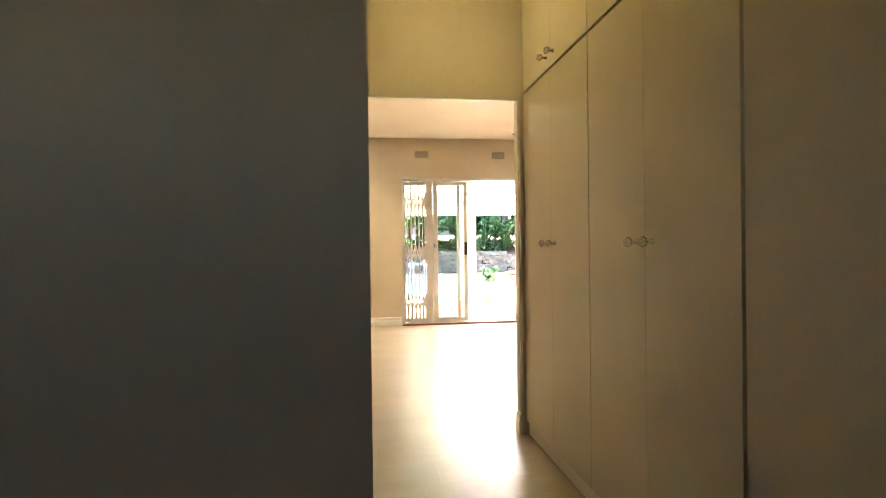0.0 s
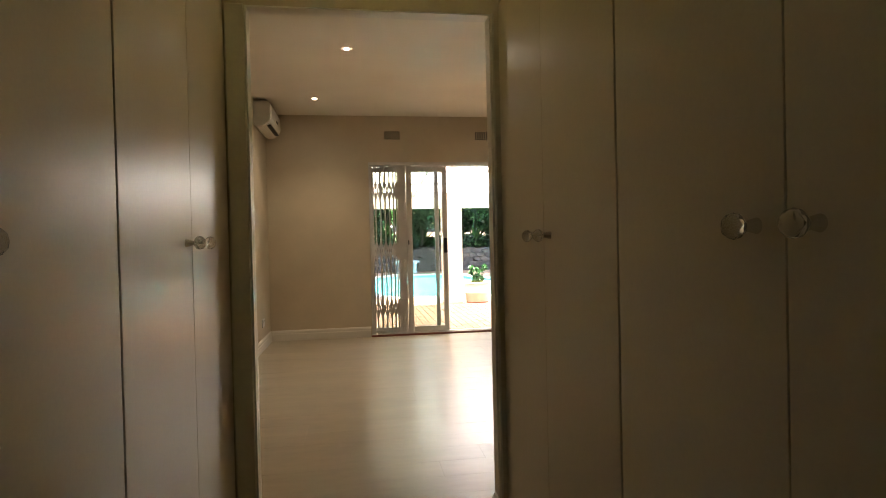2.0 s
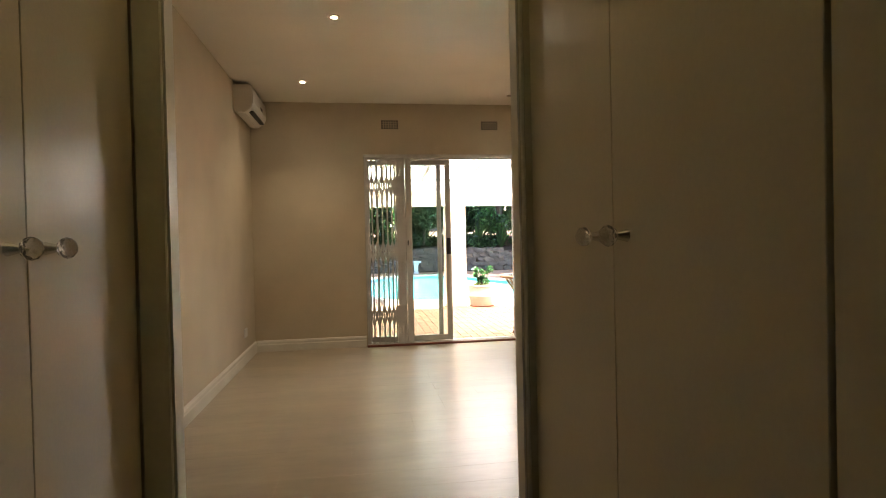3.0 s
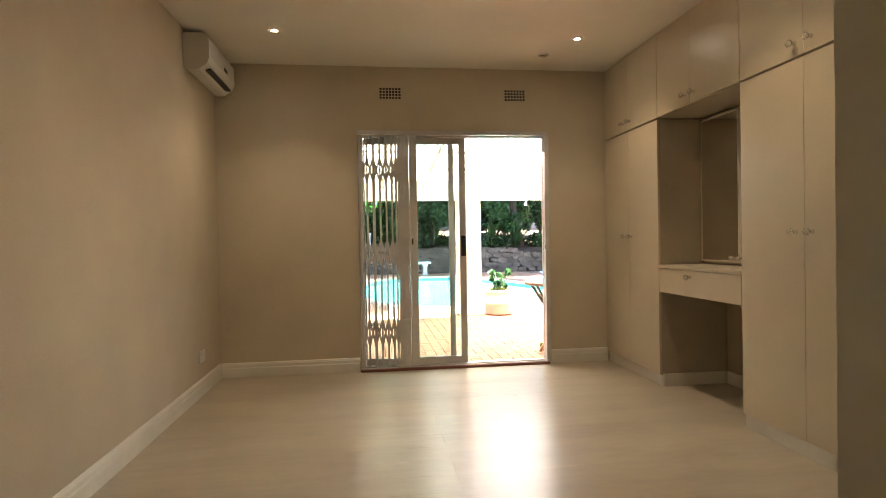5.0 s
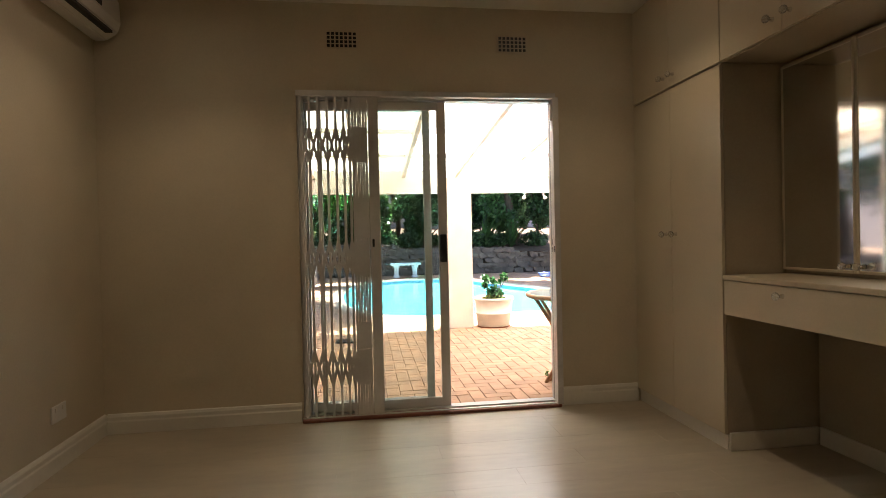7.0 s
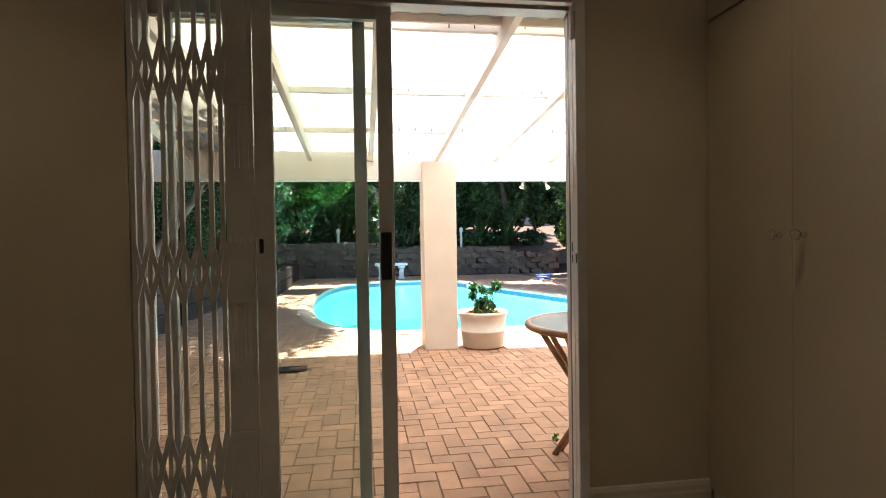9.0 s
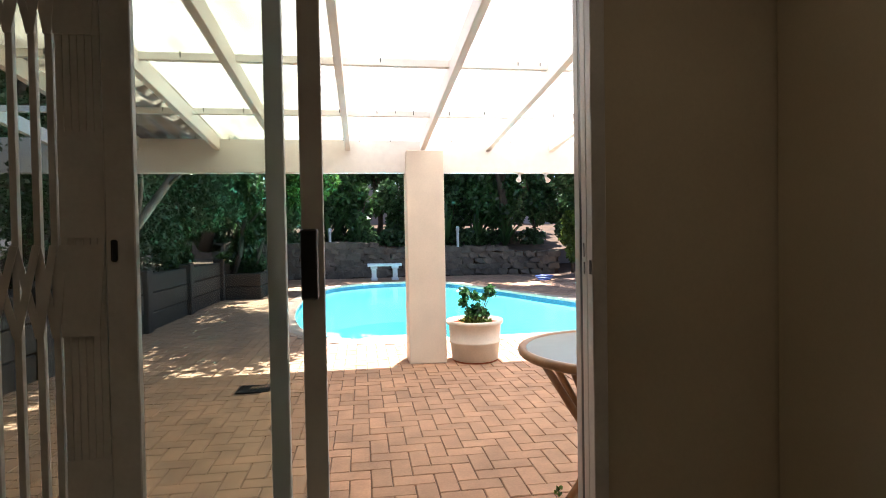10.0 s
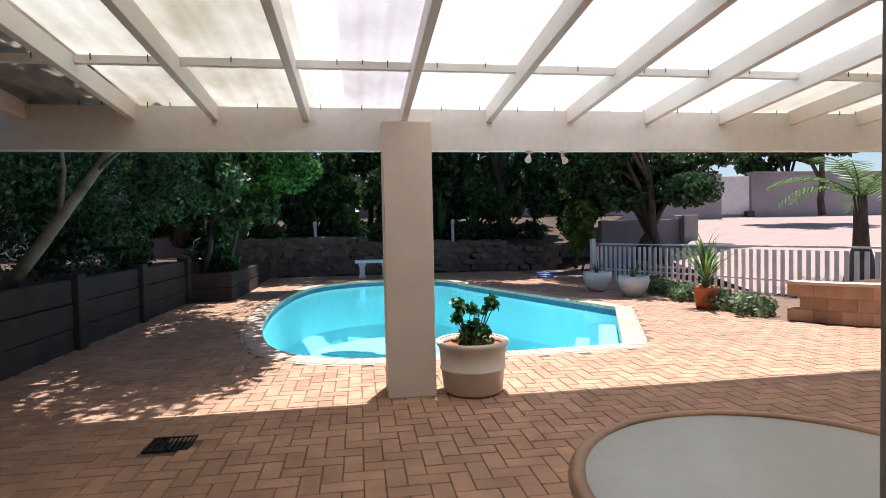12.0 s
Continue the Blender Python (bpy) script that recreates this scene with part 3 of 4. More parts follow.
for y in (11.09, 10.03, 8.95):
    bm = strip((-0.85, y, under(y) + 0.100), (8.9, y, under(y) + 0.100), 0.045, 0.045)
    solid("purlin", bm, TIMBER, "white-painted timber batten across the rafters", "purlin", group="patio purlins")

SHEETS = [(-0.15, 0.66, SHEETD), (0.66, 1.95, SHEETL), (1.95, 2.16, SHEETW), (2.16, 2.62, SHEETP), (2.62, 5.3, SHEETW), (5.3, 8.9, SHEETY)]
for x0, x1, mt in SHEETS:
    bm = bmesh.new()
    count = max(4, int((x1 - x0) / 0.019))
    rows = []
    for y in (8.82, 9.6, 10.4, 11.2, BY + 0.19):
        rows.append([bm.verts.new((x0 + (x1 - x0) * i / count, y, under(y) + 0.137 + 0.014 * math.sin(2 * math.pi * (x0 + (x1 - x0) * i / count) / 0.152))) for i in range(count + 1)])
    for a, b in zip(rows, rows[1:]):
        for i in range(count):
            bm.faces.new((a[i], a[i + 1], b[i + 1], b[i]))
    solid("roof_sheet", bm, mt, "corrugated translucent roof sheet" + (", stained with leaf litter" if mt is SHEETD else ""), "roof sheet", group="patio roof sheets", smooth=True)
solid("eave_soffit", boxes((-1.0, FY + 0.102, 2.475, 9.0, 8.86, 2.50), (-1.0, 8.862, 2.41, 9.0, 8.885, 2.60)), TIMBER, "white boarded eave soffit above the glazed door", "eave", "structure")
rng = random.Random(4)
screws = thing("roof_screws", (3.0, 10.5, 2.3), "roofing screws poking through beside the battens", "screws", kind="stuff")
bm = bmesh.new()
for y in (BY + 0.02, 11.09, 10.03, 8.95):
    x = -0.3
    while x < 8.6:
        h = under(y) + 0.127
        tube([(x, y - 0.035, h), (x, y - 0.035, h - 0.028 - 0.015 * rng.random())], 0.0035, bm, 5)
        x += rng.choice((0.152, 0.305, 0.305, 0.456))
part("screw", bm, DARK, screws)
spot = thing("spotlight", (3.62, BY + 0.05, 1.83), "small white outdoor spotlight under the beam", "spotlight", "spotlights on the beam")
part("bracket", turned([(0.03, 0.0), (0.03, -0.012), (0.012, -0.014), (0.012, -0.035)], (3.62, BY + 0.05, 1.83), 14), PICKET, spot, smooth=True)
part("head", tube([(3.62, BY + 0.05, 1.79), (3.605, BY + 0.02, 1.77), (3.595, BY, 1.752)], [0.012, 0.02, 0.028], None, 14), PICKET, spot, smooth=True)
copy_thing(spot, pose(3.90, BY + 0.05, 1.83, 0, 0, 160))

# ---- the ground, the paving and the pool ----
CURVE = [(5.05, 13.2), (3.9, 13.15), (2.8, 13.15), (1.9, 13.25), (1.25, 13.95), (0.92, 15.2), (0.78, 16.6), (0.75, 18.2), (0.93, 20.1), (1.35, 21.3), (2.35, 22.05), (3.6, 22.1), (4.4, 21.4), (4.75, 20.2), (5.2, 18.9), (5.75, 17.3), (6.24, 15.85)]


def rounded(points, sub):
    """A smooth line through the points."""
    p = [Vector((*q, 0)) for q in points]
    p = [p[0] * 2 - p[1], *p, p[-1] * 2 - p[-2]]
    res = []
    for a, b, c, d in zip(p, p[1:], p[2:], p[3:]):
        for k in range(sub):
            t = k / sub
            res.append(0.5 * (2 * b + (c - a) * t + (2 * a - 5 * b + 4 * c - d) * t * t + (3 * b - a - 3 * c + d) * t ** 3))
    return res + [p[-2]]


POOL = rounded(CURVE, 5)
POOL = [Vector((v.x, v.y, 0)) for v in POOL]
POOL += [POOL[-1].lerp(POOL[0], k / 8) for k in range(1, 8)]


def widen(loop, d):
    """The loop moved outwards by d."""
    res = []
    for i, p in enumerate(loop):
        t = (loop[(i + 1) % len(loop)] - loop[i - 1]).normalized()
        n = Vector((t.y, -t.x, 0))
        res.append(p - n * d)
    return res


turn_sign = sum(a.x * b.y - b.x * a.y for a, b in zip(POOL, POOL[1:] + POOL[:1]))
OUTW = -1 if turn_sign > 0 else 1
EDGE = widen(POOL, 0.2 * OUTW)


def sheet_with_hole(rect, loop, z):
    x0, y0, x1, y1 = rect
    bm = bmesh.new()
    inner = [bm.verts.new((p.x, p.y, z)) for p in loop]
    outer = [bm.verts.new((x, y, z)) for x, y in ((x0, y0), (x1, y0), (x1, y1), (x0, y1))]
    edges = [bm.edges.new((r[i], r[(i + 1) % len(r)])) for r in (inner, outer) for i in range(len(r))]
    bmesh.ops.triangle_fill(bm, use_beauty=True, edges=edges)
    for f in bm.faces:
        if f.normal.z < 0:
            f.normal_flip()
    return bm


solid("ground", sheet_with_hole((-600, -600, 600, 900), EDGE, GZ - 0.05), SOIL, "bare dark earth ground", "ground", "structure")
bed = solid("pavement", sheet_with_hole((-1.25, FY + 0.08, 9.6, 24.2), EDGE, GZ - 0.009), JOINT, "terracotta herringbone brick paving of the patio", "paving", "structure")

pool = thing("swimming_pool", (3.2, 17.5, GZ), "kidney-shaped swimming pool with bright turquoise water and steps", "swimming pool", kind="structure")
bm = bmesh.new()
WZ = GZ - 0.10
def depth_at(y):
    return -1.0 - 0.5 * min(max((y - 13.2) / 8.0, 0), 1)
top = [bm.verts.new((p.x, p.y, GZ - 0.02)) for p in POOL]
mid = [bm.verts.new((p.x, p.y, depth_at(p.y) + 0.3)) for p in widen(POOL, -0.02 * OUTW)]
low = [bm.verts.new((p.x, p.y, depth_at(p.y))) for p in widen(POOL, -0.25 * OUTW)]
for a, b in ((top, mid), (mid, low)):
    for i in range(len(a)):
        j = (i + 1) % len(a)
        bm.faces.new((a[i], a[j], b[j], b[i]))
es = [bm.edges.get((low[i], low[(i + 1) % len(low)])) for i in range(len(low))]
bmesh.ops.triangle_fill(bm, use_beauty=True, edges=es)
bmesh.ops.recalc_face_normals(bm, faces=bm.faces)
part("basin", bm, BASIN, pool)
bm = bmesh.new()
ring = widen(POOL, -0.004 * OUTW)
a = [bm.verts.new((p.x, p.y, GZ - 0.025)) for p in ring]
b = [bm.verts.new((p.x, p.y, GZ - 0.15)) for p in ring]
for i in range(len(a)):
    bm.faces.new((a[i], a[(i + 1) % len(a)], b[(i + 1) % len(a)], b[i]))
part("waterline_tiles", bm, BASINLINE, pool, "dark blue mosaic waterline band")
bm = bmesh.new()
bm.faces.new([bm.verts.new((p.x, p.y, WZ)) for p in widen(POOL, -0.01 * OUTW)])
bmesh.ops.triangulate(bm, faces=bm.faces)
for f in bm.faces:
    if f.normal.z < 0:
        f.normal_flip()
w = part("water", bm, WATER, pool, "clear turquoise water surface")
w.visible_shadow = False
side = (Vector((6.24, 15.85, 0)) - Vector((5.05, 13.2, 0))).normalized()
inn = Vector((-side.y, side.x, 0))
for k in range(3):
    d0, zt = 0.34 * k, WZ - 0.16 - 0.22 * k
    c = Vector((5.05, 13.2, 0)) + side * 1.43 + inn * (d0 + 0.17 + 0.02)
    m = Matrix.Translation((c.x, c.y, zt - 0.3)) @ Matrix.Rotation(math.atan2(side.y, side.x), 4, "Z") @ Matrix.Diagonal((2.72, 0.34, 0.6, 1))
    bm = bmesh.new()
    bmesh.ops.create_cube(bm, size=1, matrix=m)
    bmesh.ops.bevel(bm, geom=bm.edges[:], offset=0.02, segments=2, affect="EDGES")
    st = part("step", bm, BASIN, pool)
    c2 = c + inn * 0.15
    m = Matrix.Translation((c2.x, c2.y, zt + 0.003)) @ Matrix.Rotation(math.atan2(side.y, side.x), 4, "Z") @ Matrix.Diagonal((2.7, 0.12, 0.006, 1))
    bm = bmesh.new()
    bmesh.ops.create_cube(bm, size=1, matrix=m)
    part("step_edge", bm, STEPLINE, st, "blue strip along the step edge")

# coping bricks round the pool, laid across the edge
coping = thing("pool_coping", (3.2, 17.5, GZ), "pale brick coping round the pool edge", "coping", kind="structure")
bm = bmesh.new()
ra = [bm.verts.new((p.x, p.y, GZ - 0.002)) for p in widen(POOL, -0.02 * OUTW)]
rb = [bm.verts.new((p.x, p.y, GZ - 0.002)) for p in widen(POOL, 0.24 * OUTW)]
for i in range(len(ra)):
    bm.faces.new((ra[i], ra[(i + 1) % len(ra)], rb[(i + 1) % len(ra)], rb[i]))
part("mortar_bed", bm, COPE, coping)
length = [0]
for a, b in zip(POOL, POOL[1:] + POOL[:1]):
    length.append(length[-1] + (b - a).length)
n = int(length[-1] / 0.112)
for k in range(n):
    s = length[-1] * (k + 0.5) / n
    i = max(j for j in range(len(POOL)) if length[j] <= s)
    a, b = POOL[i], POOL[(i + 1) % len(POOL)]
    t = (b - a).normalized()
    nrm = Vector((t.y, -t.x, 0)) * -OUTW
    if k == 0:
        bm = boxes((-0.052, -0.03, -0.05, 0.052, 0.20, 0.006), bevel=0.006)
        brick_mesh = mesh_of("coping_brick", bm, COPE)
    p = a.lerp(b, (s - length[i]) / max((b - a).length, 1e-6))
    ob = new("coping_brick", brick_mesh)
    ob.parent = coping
    ang = math.atan2(nrm.y, nrm.x) - math.pi / 2
    ob.matrix_basis = Matrix.Translation(Vector((p.x, p.y, GZ + 0.002 * rng.random())) - Vector((3.2, 17.5, GZ))) @ Matrix.Rotation(ang, 4, "Z")

drain = thing("floor_drain", (1.08, 11.17, GZ), "dark iron drain grate set in the paving", "drain grate")
part("frame", boxes((0.95, 11.06, GZ - 0.004, 1.21, 11.075, GZ + 0.006), (0.95, 11.275, GZ - 0.004, 1.21, 11.29, GZ + 0.006), (0.95, 11.075, GZ - 0.004, 0.965, 11.275, GZ + 0.006), (1.195, 11.075, GZ - 0.004, 1.21, 11.275, GZ + 0.006)), IRON, drain)
for k in range(8):
    part("slat", boxes((0.985 + 0.027 * k, 11.077, GZ - 0.004, 0.998 + 0.027 * k, 11.273, GZ + 0.004)), IRON, drain)
part("pit", boxes((0.966, 11.076, GZ - 0.03, 1.194, 11.274, GZ - 0.008)), DARK, drain)


# ---- plants ----
def foliage(parent, name, clumps, count, size, mat, seed, droop=0.0, long=1.8):
    """Many small leaves scattered through clumps (centre, radii); joined into one mesh."""
    r = np.random.default_rng(seed)
    c = np.array([q[0] for q in clumps], float)
    rad = np.array([q[1] for q in clumps], float)
    wt = rad.prod(axis=1) ** (1 / 1.5)
    pick = r.choice(len(c), count, p=wt / wt.sum())
    d = r.normal(size=(count, 3))
    d /= np.linalg.norm(d, axis=1)[:, None]
    p = c[pick] + d * rad[pick] * (r.random((count, 1)) ** 0.45)
    u = r.normal(size=(count, 3))
    u[:, 2] -= droop
    u /= np.linalg.norm(u, axis=1)[:, None]
    v = np.cross(u, r.normal(size=(count, 3)))
    v /= np.linalg.norm(v, axis=1)[:, None]
    s = size * (0.6 + 0.8 * r.random((count, 1)))
    tip, lw = u * s * long, v * s * 0.5
    quad = np.stack([p - tip * 0.5, p + lw, p + tip * 0.5, p - lw], axis=1).reshape(-1, 3) - np.array(OFF[parent.name])
    me = bpy.data.meshes.new(name)
    me.from_pydata(quad.tolist(), [], np.arange(count * 4).reshape(-1, 4).tolist())
    me.materials.append(mat)
    ob = new(name, me)
    ob.parent = parent
    OFF[ob.name] = OFF[parent.name]
    return ob


def blob(c, r, n, seed, inner=0.5):
    """Clumps scattered through an ellipsoid, to give an uneven crown."""
    q = random.Random(seed)
    res = []
    while len(res) < n:
        d = Vector((q.uniform(-1, 1), q.uniform(-1, 1), q.uniform(-1, 1)))
        if d.length < 1:
            k = q.uniform(0.22, 0.42) * inner * 1.6
            res.append(((c[0] + d.x * r[0], c[1] + d.y * r[1], c[2] + d.z * r[2]), (r[0] * k + 0.1, r[1] * k + 0.1, r[2] * k + 0.08)))
    return res


def tree(at, height, crown, leaves, size, mat, seed, label, lean=(0, 0), trunk_r=0.09, clumps=26, limbs=6, category="tree", droop=0.3, long=1.8):
    """Tapered trunk, forked limbs that reach into the crown, and the crown's leaves."""
    q = random.Random(seed)
    ob = thing("tree" if category == "tree" else "shrub", at, label, category)
    c, r = crown
    base, topp = Vector(at), Vector((at[0] + lean[0], at[1] + lean[1], at[2] + height))
    mids = [base.lerp(topp, k / 4) + Vector((q.uniform(-0.06, 0.06), q.uniform(-0.06, 0.06), 0)) * (k % 4 != 0) for k in range(5)]
    bm = tube(mids, [trunk_r * (1.25 - 0.15 * k) for k in range(5)], None, 9)
    cl = blob(c, r, clumps, seed)
    for k in range(limbs):
        s = mids[2 + k % 3]
        e = Vector(cl[k % len(cl)][0])
        h = s.lerp(e, 0.5) + Vector((q.uniform(-0.15, 0.15), q.uniform(-0.15, 0.15), 0.15))
        tube([s, h, e, e + (e - h) * 0.4], [trunk_r * 0.6, trunk_r * 0.42, trunk_r * 0.2, 0.008], bm, 6)
    part("trunk", bm, BARK, ob, smooth=True)
    foliage(ob, "crown", cl, leaves, size, mat, seed, droop, long)
    return ob


def blades(parent, name, at, count, length, width, mat, seed, up=0.9, fold=6, bend=0.9):
    """Arching strap leaves from one foot."""
    q = random.Random(seed)
    bm = bmesh.new()
    for _ in range(count):
        a, L, e = q.uniform(0, 6.283), length * q.uniform(0.6, 1.1), up * q.uniform(0.6, 1.15)
        pos, out = Vector(at), Vector((math.cos(a), math.sin(a), 0))
        sidev = Vector((-out.y, out.x, 0))
        prev = None
        for k in range(fold + 1):
            t = k / fold
            ang = e * 1.45 - bend * t * t * q.uniform(1.1, 1.5)
            w = width * (0.5 + 1.2 * t - 1.65 * t * t + 0.02)
            l2 = [bm.verts.new(pos + sidev * w), bm.verts.new(pos - sidev * w)]
            if prev:
                bm.faces.new((prev[0], prev[1], l2[1], l2[0]))
            prev = l2
            pos = pos + (out * math.cos(ang) + Vector((0, 0, 1)) * math.sin(ang)) * (L / fold)
    return part(name, bm, mat, parent)


# the potted plant beside the pillar
pc = (3.10, 11.87, GZ)
pot = thing("plant_pot", pc, "cream ribbed round plant pot beside the pillar", "plant pot")
part("body", turned([(0.000, 0.012), (0.214, 0.012), (0.230, 0.02), (0.248, 0.185), (0.257, 0.19), (0.257, 0.205), (0.250, 0.21), (0.262, 0.36), (0.280, 0.372), (0.287, 0.395), (0.280, 0.41), (0.255, 0.41), (0.248, 0.37)], pc, 40), POT, pot, smooth=True)
part("saucer", turned([(0.000, 0.0), (0.219, 0.0), (0.230, 0.014), (0.000, 0.014)], pc, 36), TERRA, pot, "dark terracotta foot")
part("rim_lining", turned([(0.254, 0.408), (0.253, 0.36), (0.000, 0.355)], pc, 36), TERRA, pot, "terracotta inside and soil")
plant = thing("potted_shrub", (pc[0], pc[1], 0.3), "small glossy green shrub growing in the pot", "plant")
q = random.Random(11)
bm = bmesh.new()
tips = []
for k in range(15):
    a, e = q.uniform(0, 6.28), q.uniform(0.02, 0.18)
    p0 = Vector((pc[0] + 0.05 * math.cos(a), pc[1] + 0.05 * math.sin(a), 0.29))
    p2 = Vector((pc[0] + e * math.cos(a), pc[1] + e * math.sin(a), 0.29 + q.uniform(0.10, 0.36)))
    tube([p0, p0.lerp(p2, 0.5) + Vector((0, 0, 0.03)), p2], [0.007, 0.005, 0.003], bm, 5)
    tips.append(p2)
part("stem", bm, BARK, plant)
foliage(plant, "leaves", [((t.x, t.y, t.z), (0.055, 0.055, 0.05)) for t in tips], 620, 0.034, LEAFP, 5, 0.0, 1.3)
foliage(plant, "low_leaves", [((pc[0], pc[1], 0.34), (0.17, 0.17, 0.04))], 160, 0.036, LEAFY, 6, 0.0, 1.4)

# bowls and the yucca beside the fence
for k, (x, y, rr, h) in enumerate(((6.9, 18.05, 0.28, 0.38), (7.15, 17.05, 0.275, 0.37))):
    at = (x, y, GZ)
    bowl = thing("bowl_planter", at, "white rounded bowl planter with a small strap-leaved plant", "planter", "bowls beside the fence")
    part("bowl", turned([(0.0, 0.0), (rr * 0.55, 0.0), (rr * 0.85, h * 0.35), (rr, h * 0.75), (rr * 0.97, h), (rr * 0.9, h), (rr * 0.88, h * 0.85), (0, h * 0.85)], at, 28), WHITEPOT, bowl, smooth=True)
    blades(bowl, "leaves", (x, y, GZ + h * 0.85), 26, 0.34, 0.018, LEAFG, 20 + k, 0.8)
at = (7.40, 15.3, GZ)
yp = thing("yucca_pot", at, "terracotta pot with a tall spiky yucca", "plant pot")
part("pot", turned([(0.0, 0.0), (0.13, 0.0), (0.175, 0.29), (0.185, 0.30), (0.185, 0.335), (0.165, 0.335), (0.155, 0.28), (0, 0.28)], at, 28), TERRA, yp, smooth=True)
part("stem", tube([(7.40, 15.3, 0.2), (7.39, 15.3, 0.42)], [0.03, 0.022]), BARK, yp)
blades(yp, "leaves", (7.40, 15.3, 0.36), 38, 0.78, 0.028, LEAFYU, 31, 0.95, 6, 0.7)
blades(yp, "low_leaves", (7.41, 15.3, 0.24), 16, 0.5, 0.022, LEAFYU, 32, 0.8, 6, 1.0)
gc = thing("ground_cover", (8.0, 16.0, GZ), "low grey-green ground cover along the fence", "ground cover", kind="stuff")
foliage(gc, "leaves", [((7.75 + 0.32 * math.sin(k * 2.1) * 0.4 + (1.25 - 0.32 * k) * -0.10, 14.55 + 0.33 * k, 0.06), (0.32, 0.28, 0.16)) for k in range(13)], 5200, 0.045, LEAFG, 8)

# white picket fence
fence = thing("picket_fence", (8.7, 18.6, GZ), "white-painted picket fence above the lower paving", "fence", kind="structure")
f0, f1 = Vector((7.98, 20.44, 0)), Vector((10.75, 13.25, 0))
fd = (f1 - f0).normalized()
for z in (0.2, 0.80):
    part("rail", strip(f0 + Vector((0.0, 0.0, z)) + Vector((0.03, 0.012, 0)) * (z < 0.5), f1 + Vector((0.0, 0.0, z)) + Vector((0.03, 0.012, 0)) * (z < 0.5), 0.045 if z > 0.5 else 0.035, 0.03), PICKET, fence)
pm = None
nn = int((f1 - f0).length / 0.142)
for k in range(nn + 1):
    p = f0 + fd * 0.142 * k
    if pm is None:
        bm = boxes((-0.034, -0.011, -0.02, 0.034, 0.011, 0.80), bevel=0.003)
        pm = mesh_of("picket", bm, PICKET)
    ob = new("picket", pm)
    ob.parent = fence
    ob.matrix_basis = Matrix.Translation(p - Vector((8.7, 18.6, 0))) @ Matrix.Rotation(math.atan2(fd.y, fd.x), 4, "Z")
part("post", boxes((7.86, 20.5, GZ, 7.97, 20.61, 0.92), bevel=0.006), PICKET, fence)

# curved sandstone planter
sp = thing("stone_planter", (9.4, 14.85, GZ), "curved sandstone block planter wall with pale coping", "planter wall", kind="structure")
for row in range(3):
    for k in range(14):
        a0 = math.radians(209 + 9.6 * k + (4.8 if row % 2 else 0))
        p = Vector((1.70 * math.cos(a0), 1.70 * math.sin(a0), 0.078 + 0.158 * row))
        if row == 0 and k == 0:
            bm = boxes((-0.09, -0.149, -0.0784, 0.09, 0.149, 0.0784), bevel=0.003)
            blockm = mesh_of("stone_block", bm, SANDST)
        ob = new("stone_block", blockm)
        ob.parent = sp
        ob.matrix_basis = Matrix.Translation(p) @ Matrix.Rotation(a0, 4, "Z")
bm = bmesh.new()
ringp = []
for k in range(30):
    a0 = math.radians(204 + 4.8 * k)
    ringp.append([bm.verts.new((9.4 + r * math.cos(a0), 14.85 + r * math.sin(a0), GZ + z)) for r, z in ((1.82, 0.474), (1.82, 0.51), (1.56, 0.51), (1.56, 0.474))])
for a, b in zip(ringp, ringp[1:]):
    for k in range(4):
        bm.faces.new((a[k], a[(k + 1) % 4], b[(k + 1) % 4], b[k]))
bmesh.ops.recalc_face_normals(bm, faces=bm.faces)
part("coping", bm, COPE, sp, "pale coping slab")
bm = bmesh.new()
bm.faces.new([bm.verts.new((9.7, 14.75, GZ + 0.42))] + [bm.verts.new((9.4 + 1.6 * math.cos(math.radians(a)), 14.85 + 1.6 * math.sin(math.radians(a)), GZ + 0.42)) for a in range(206, 345, 6)])
part("soil", bm, SOIL, sp)

# palm behind the fence
palm = thing("palm_tree", (10.9, 16.1, -0.1), "young palm with a swollen trunk and arching fronds", "palm")
part("trunk", tube([(10.9, 16.1, -0.1), (10.9, 16.1, 0.4), (10.89, 16.1, 0.8), (10.88, 16.1, 1.2), (10.87, 16.1, 1.66)], [0.32, 0.23, 0.13, 0.11, 0.10], None, 14), BARK, palm, smooth=True)
q = random.Random(3)
for k in range(15):
    a = 6.283 * k / 15 + q.uniform(-0.15, 0.15)
    rise = q.uniform(0.5, 1.25)
    out = Vector((math.cos(a), math.sin(a), 0))
    bm = bmesh.new()
    pos = Vector((10.87, 16.1, 1.6))
    pts = []
    for s in range(12):
        t = s / 11
        pts.append(pos.copy())
        ang = rise - 1.5 * t
        pos = pos + (out * math.cos(ang) + Vector((0, 0, math.sin(ang)))) * 0.145
    tube(pts, [0.014 - 0.001 * s for s in range(12)], bm, 5)
    sd = Vector((-out.y, out.x, 0))
    for s in range(2, 12):
        d = (pts[s] - pts[s - 1]).normalized()
        for side_s in (-1, 1):
            for o in (0, 0.5):
                b0 = pts[s - 1].lerp(pts[s], o)
                L = 0.42 * (1 - abs(s - 6) / 9)
                tipv = b0 + (sd * side_s * 0.75 + d * 0.55 + Vector((0, 0, -0.18))) * L
                wv = d * 0.017
                bm.faces.new([bm.verts.new(b0 - wv), bm.verts.new(b0 + wv), bm.verts.new(b0.lerp(tipv, 0.6) + wv), bm.verts.new(tipv)])
    part("frond", bm, LEAFYU, palm)

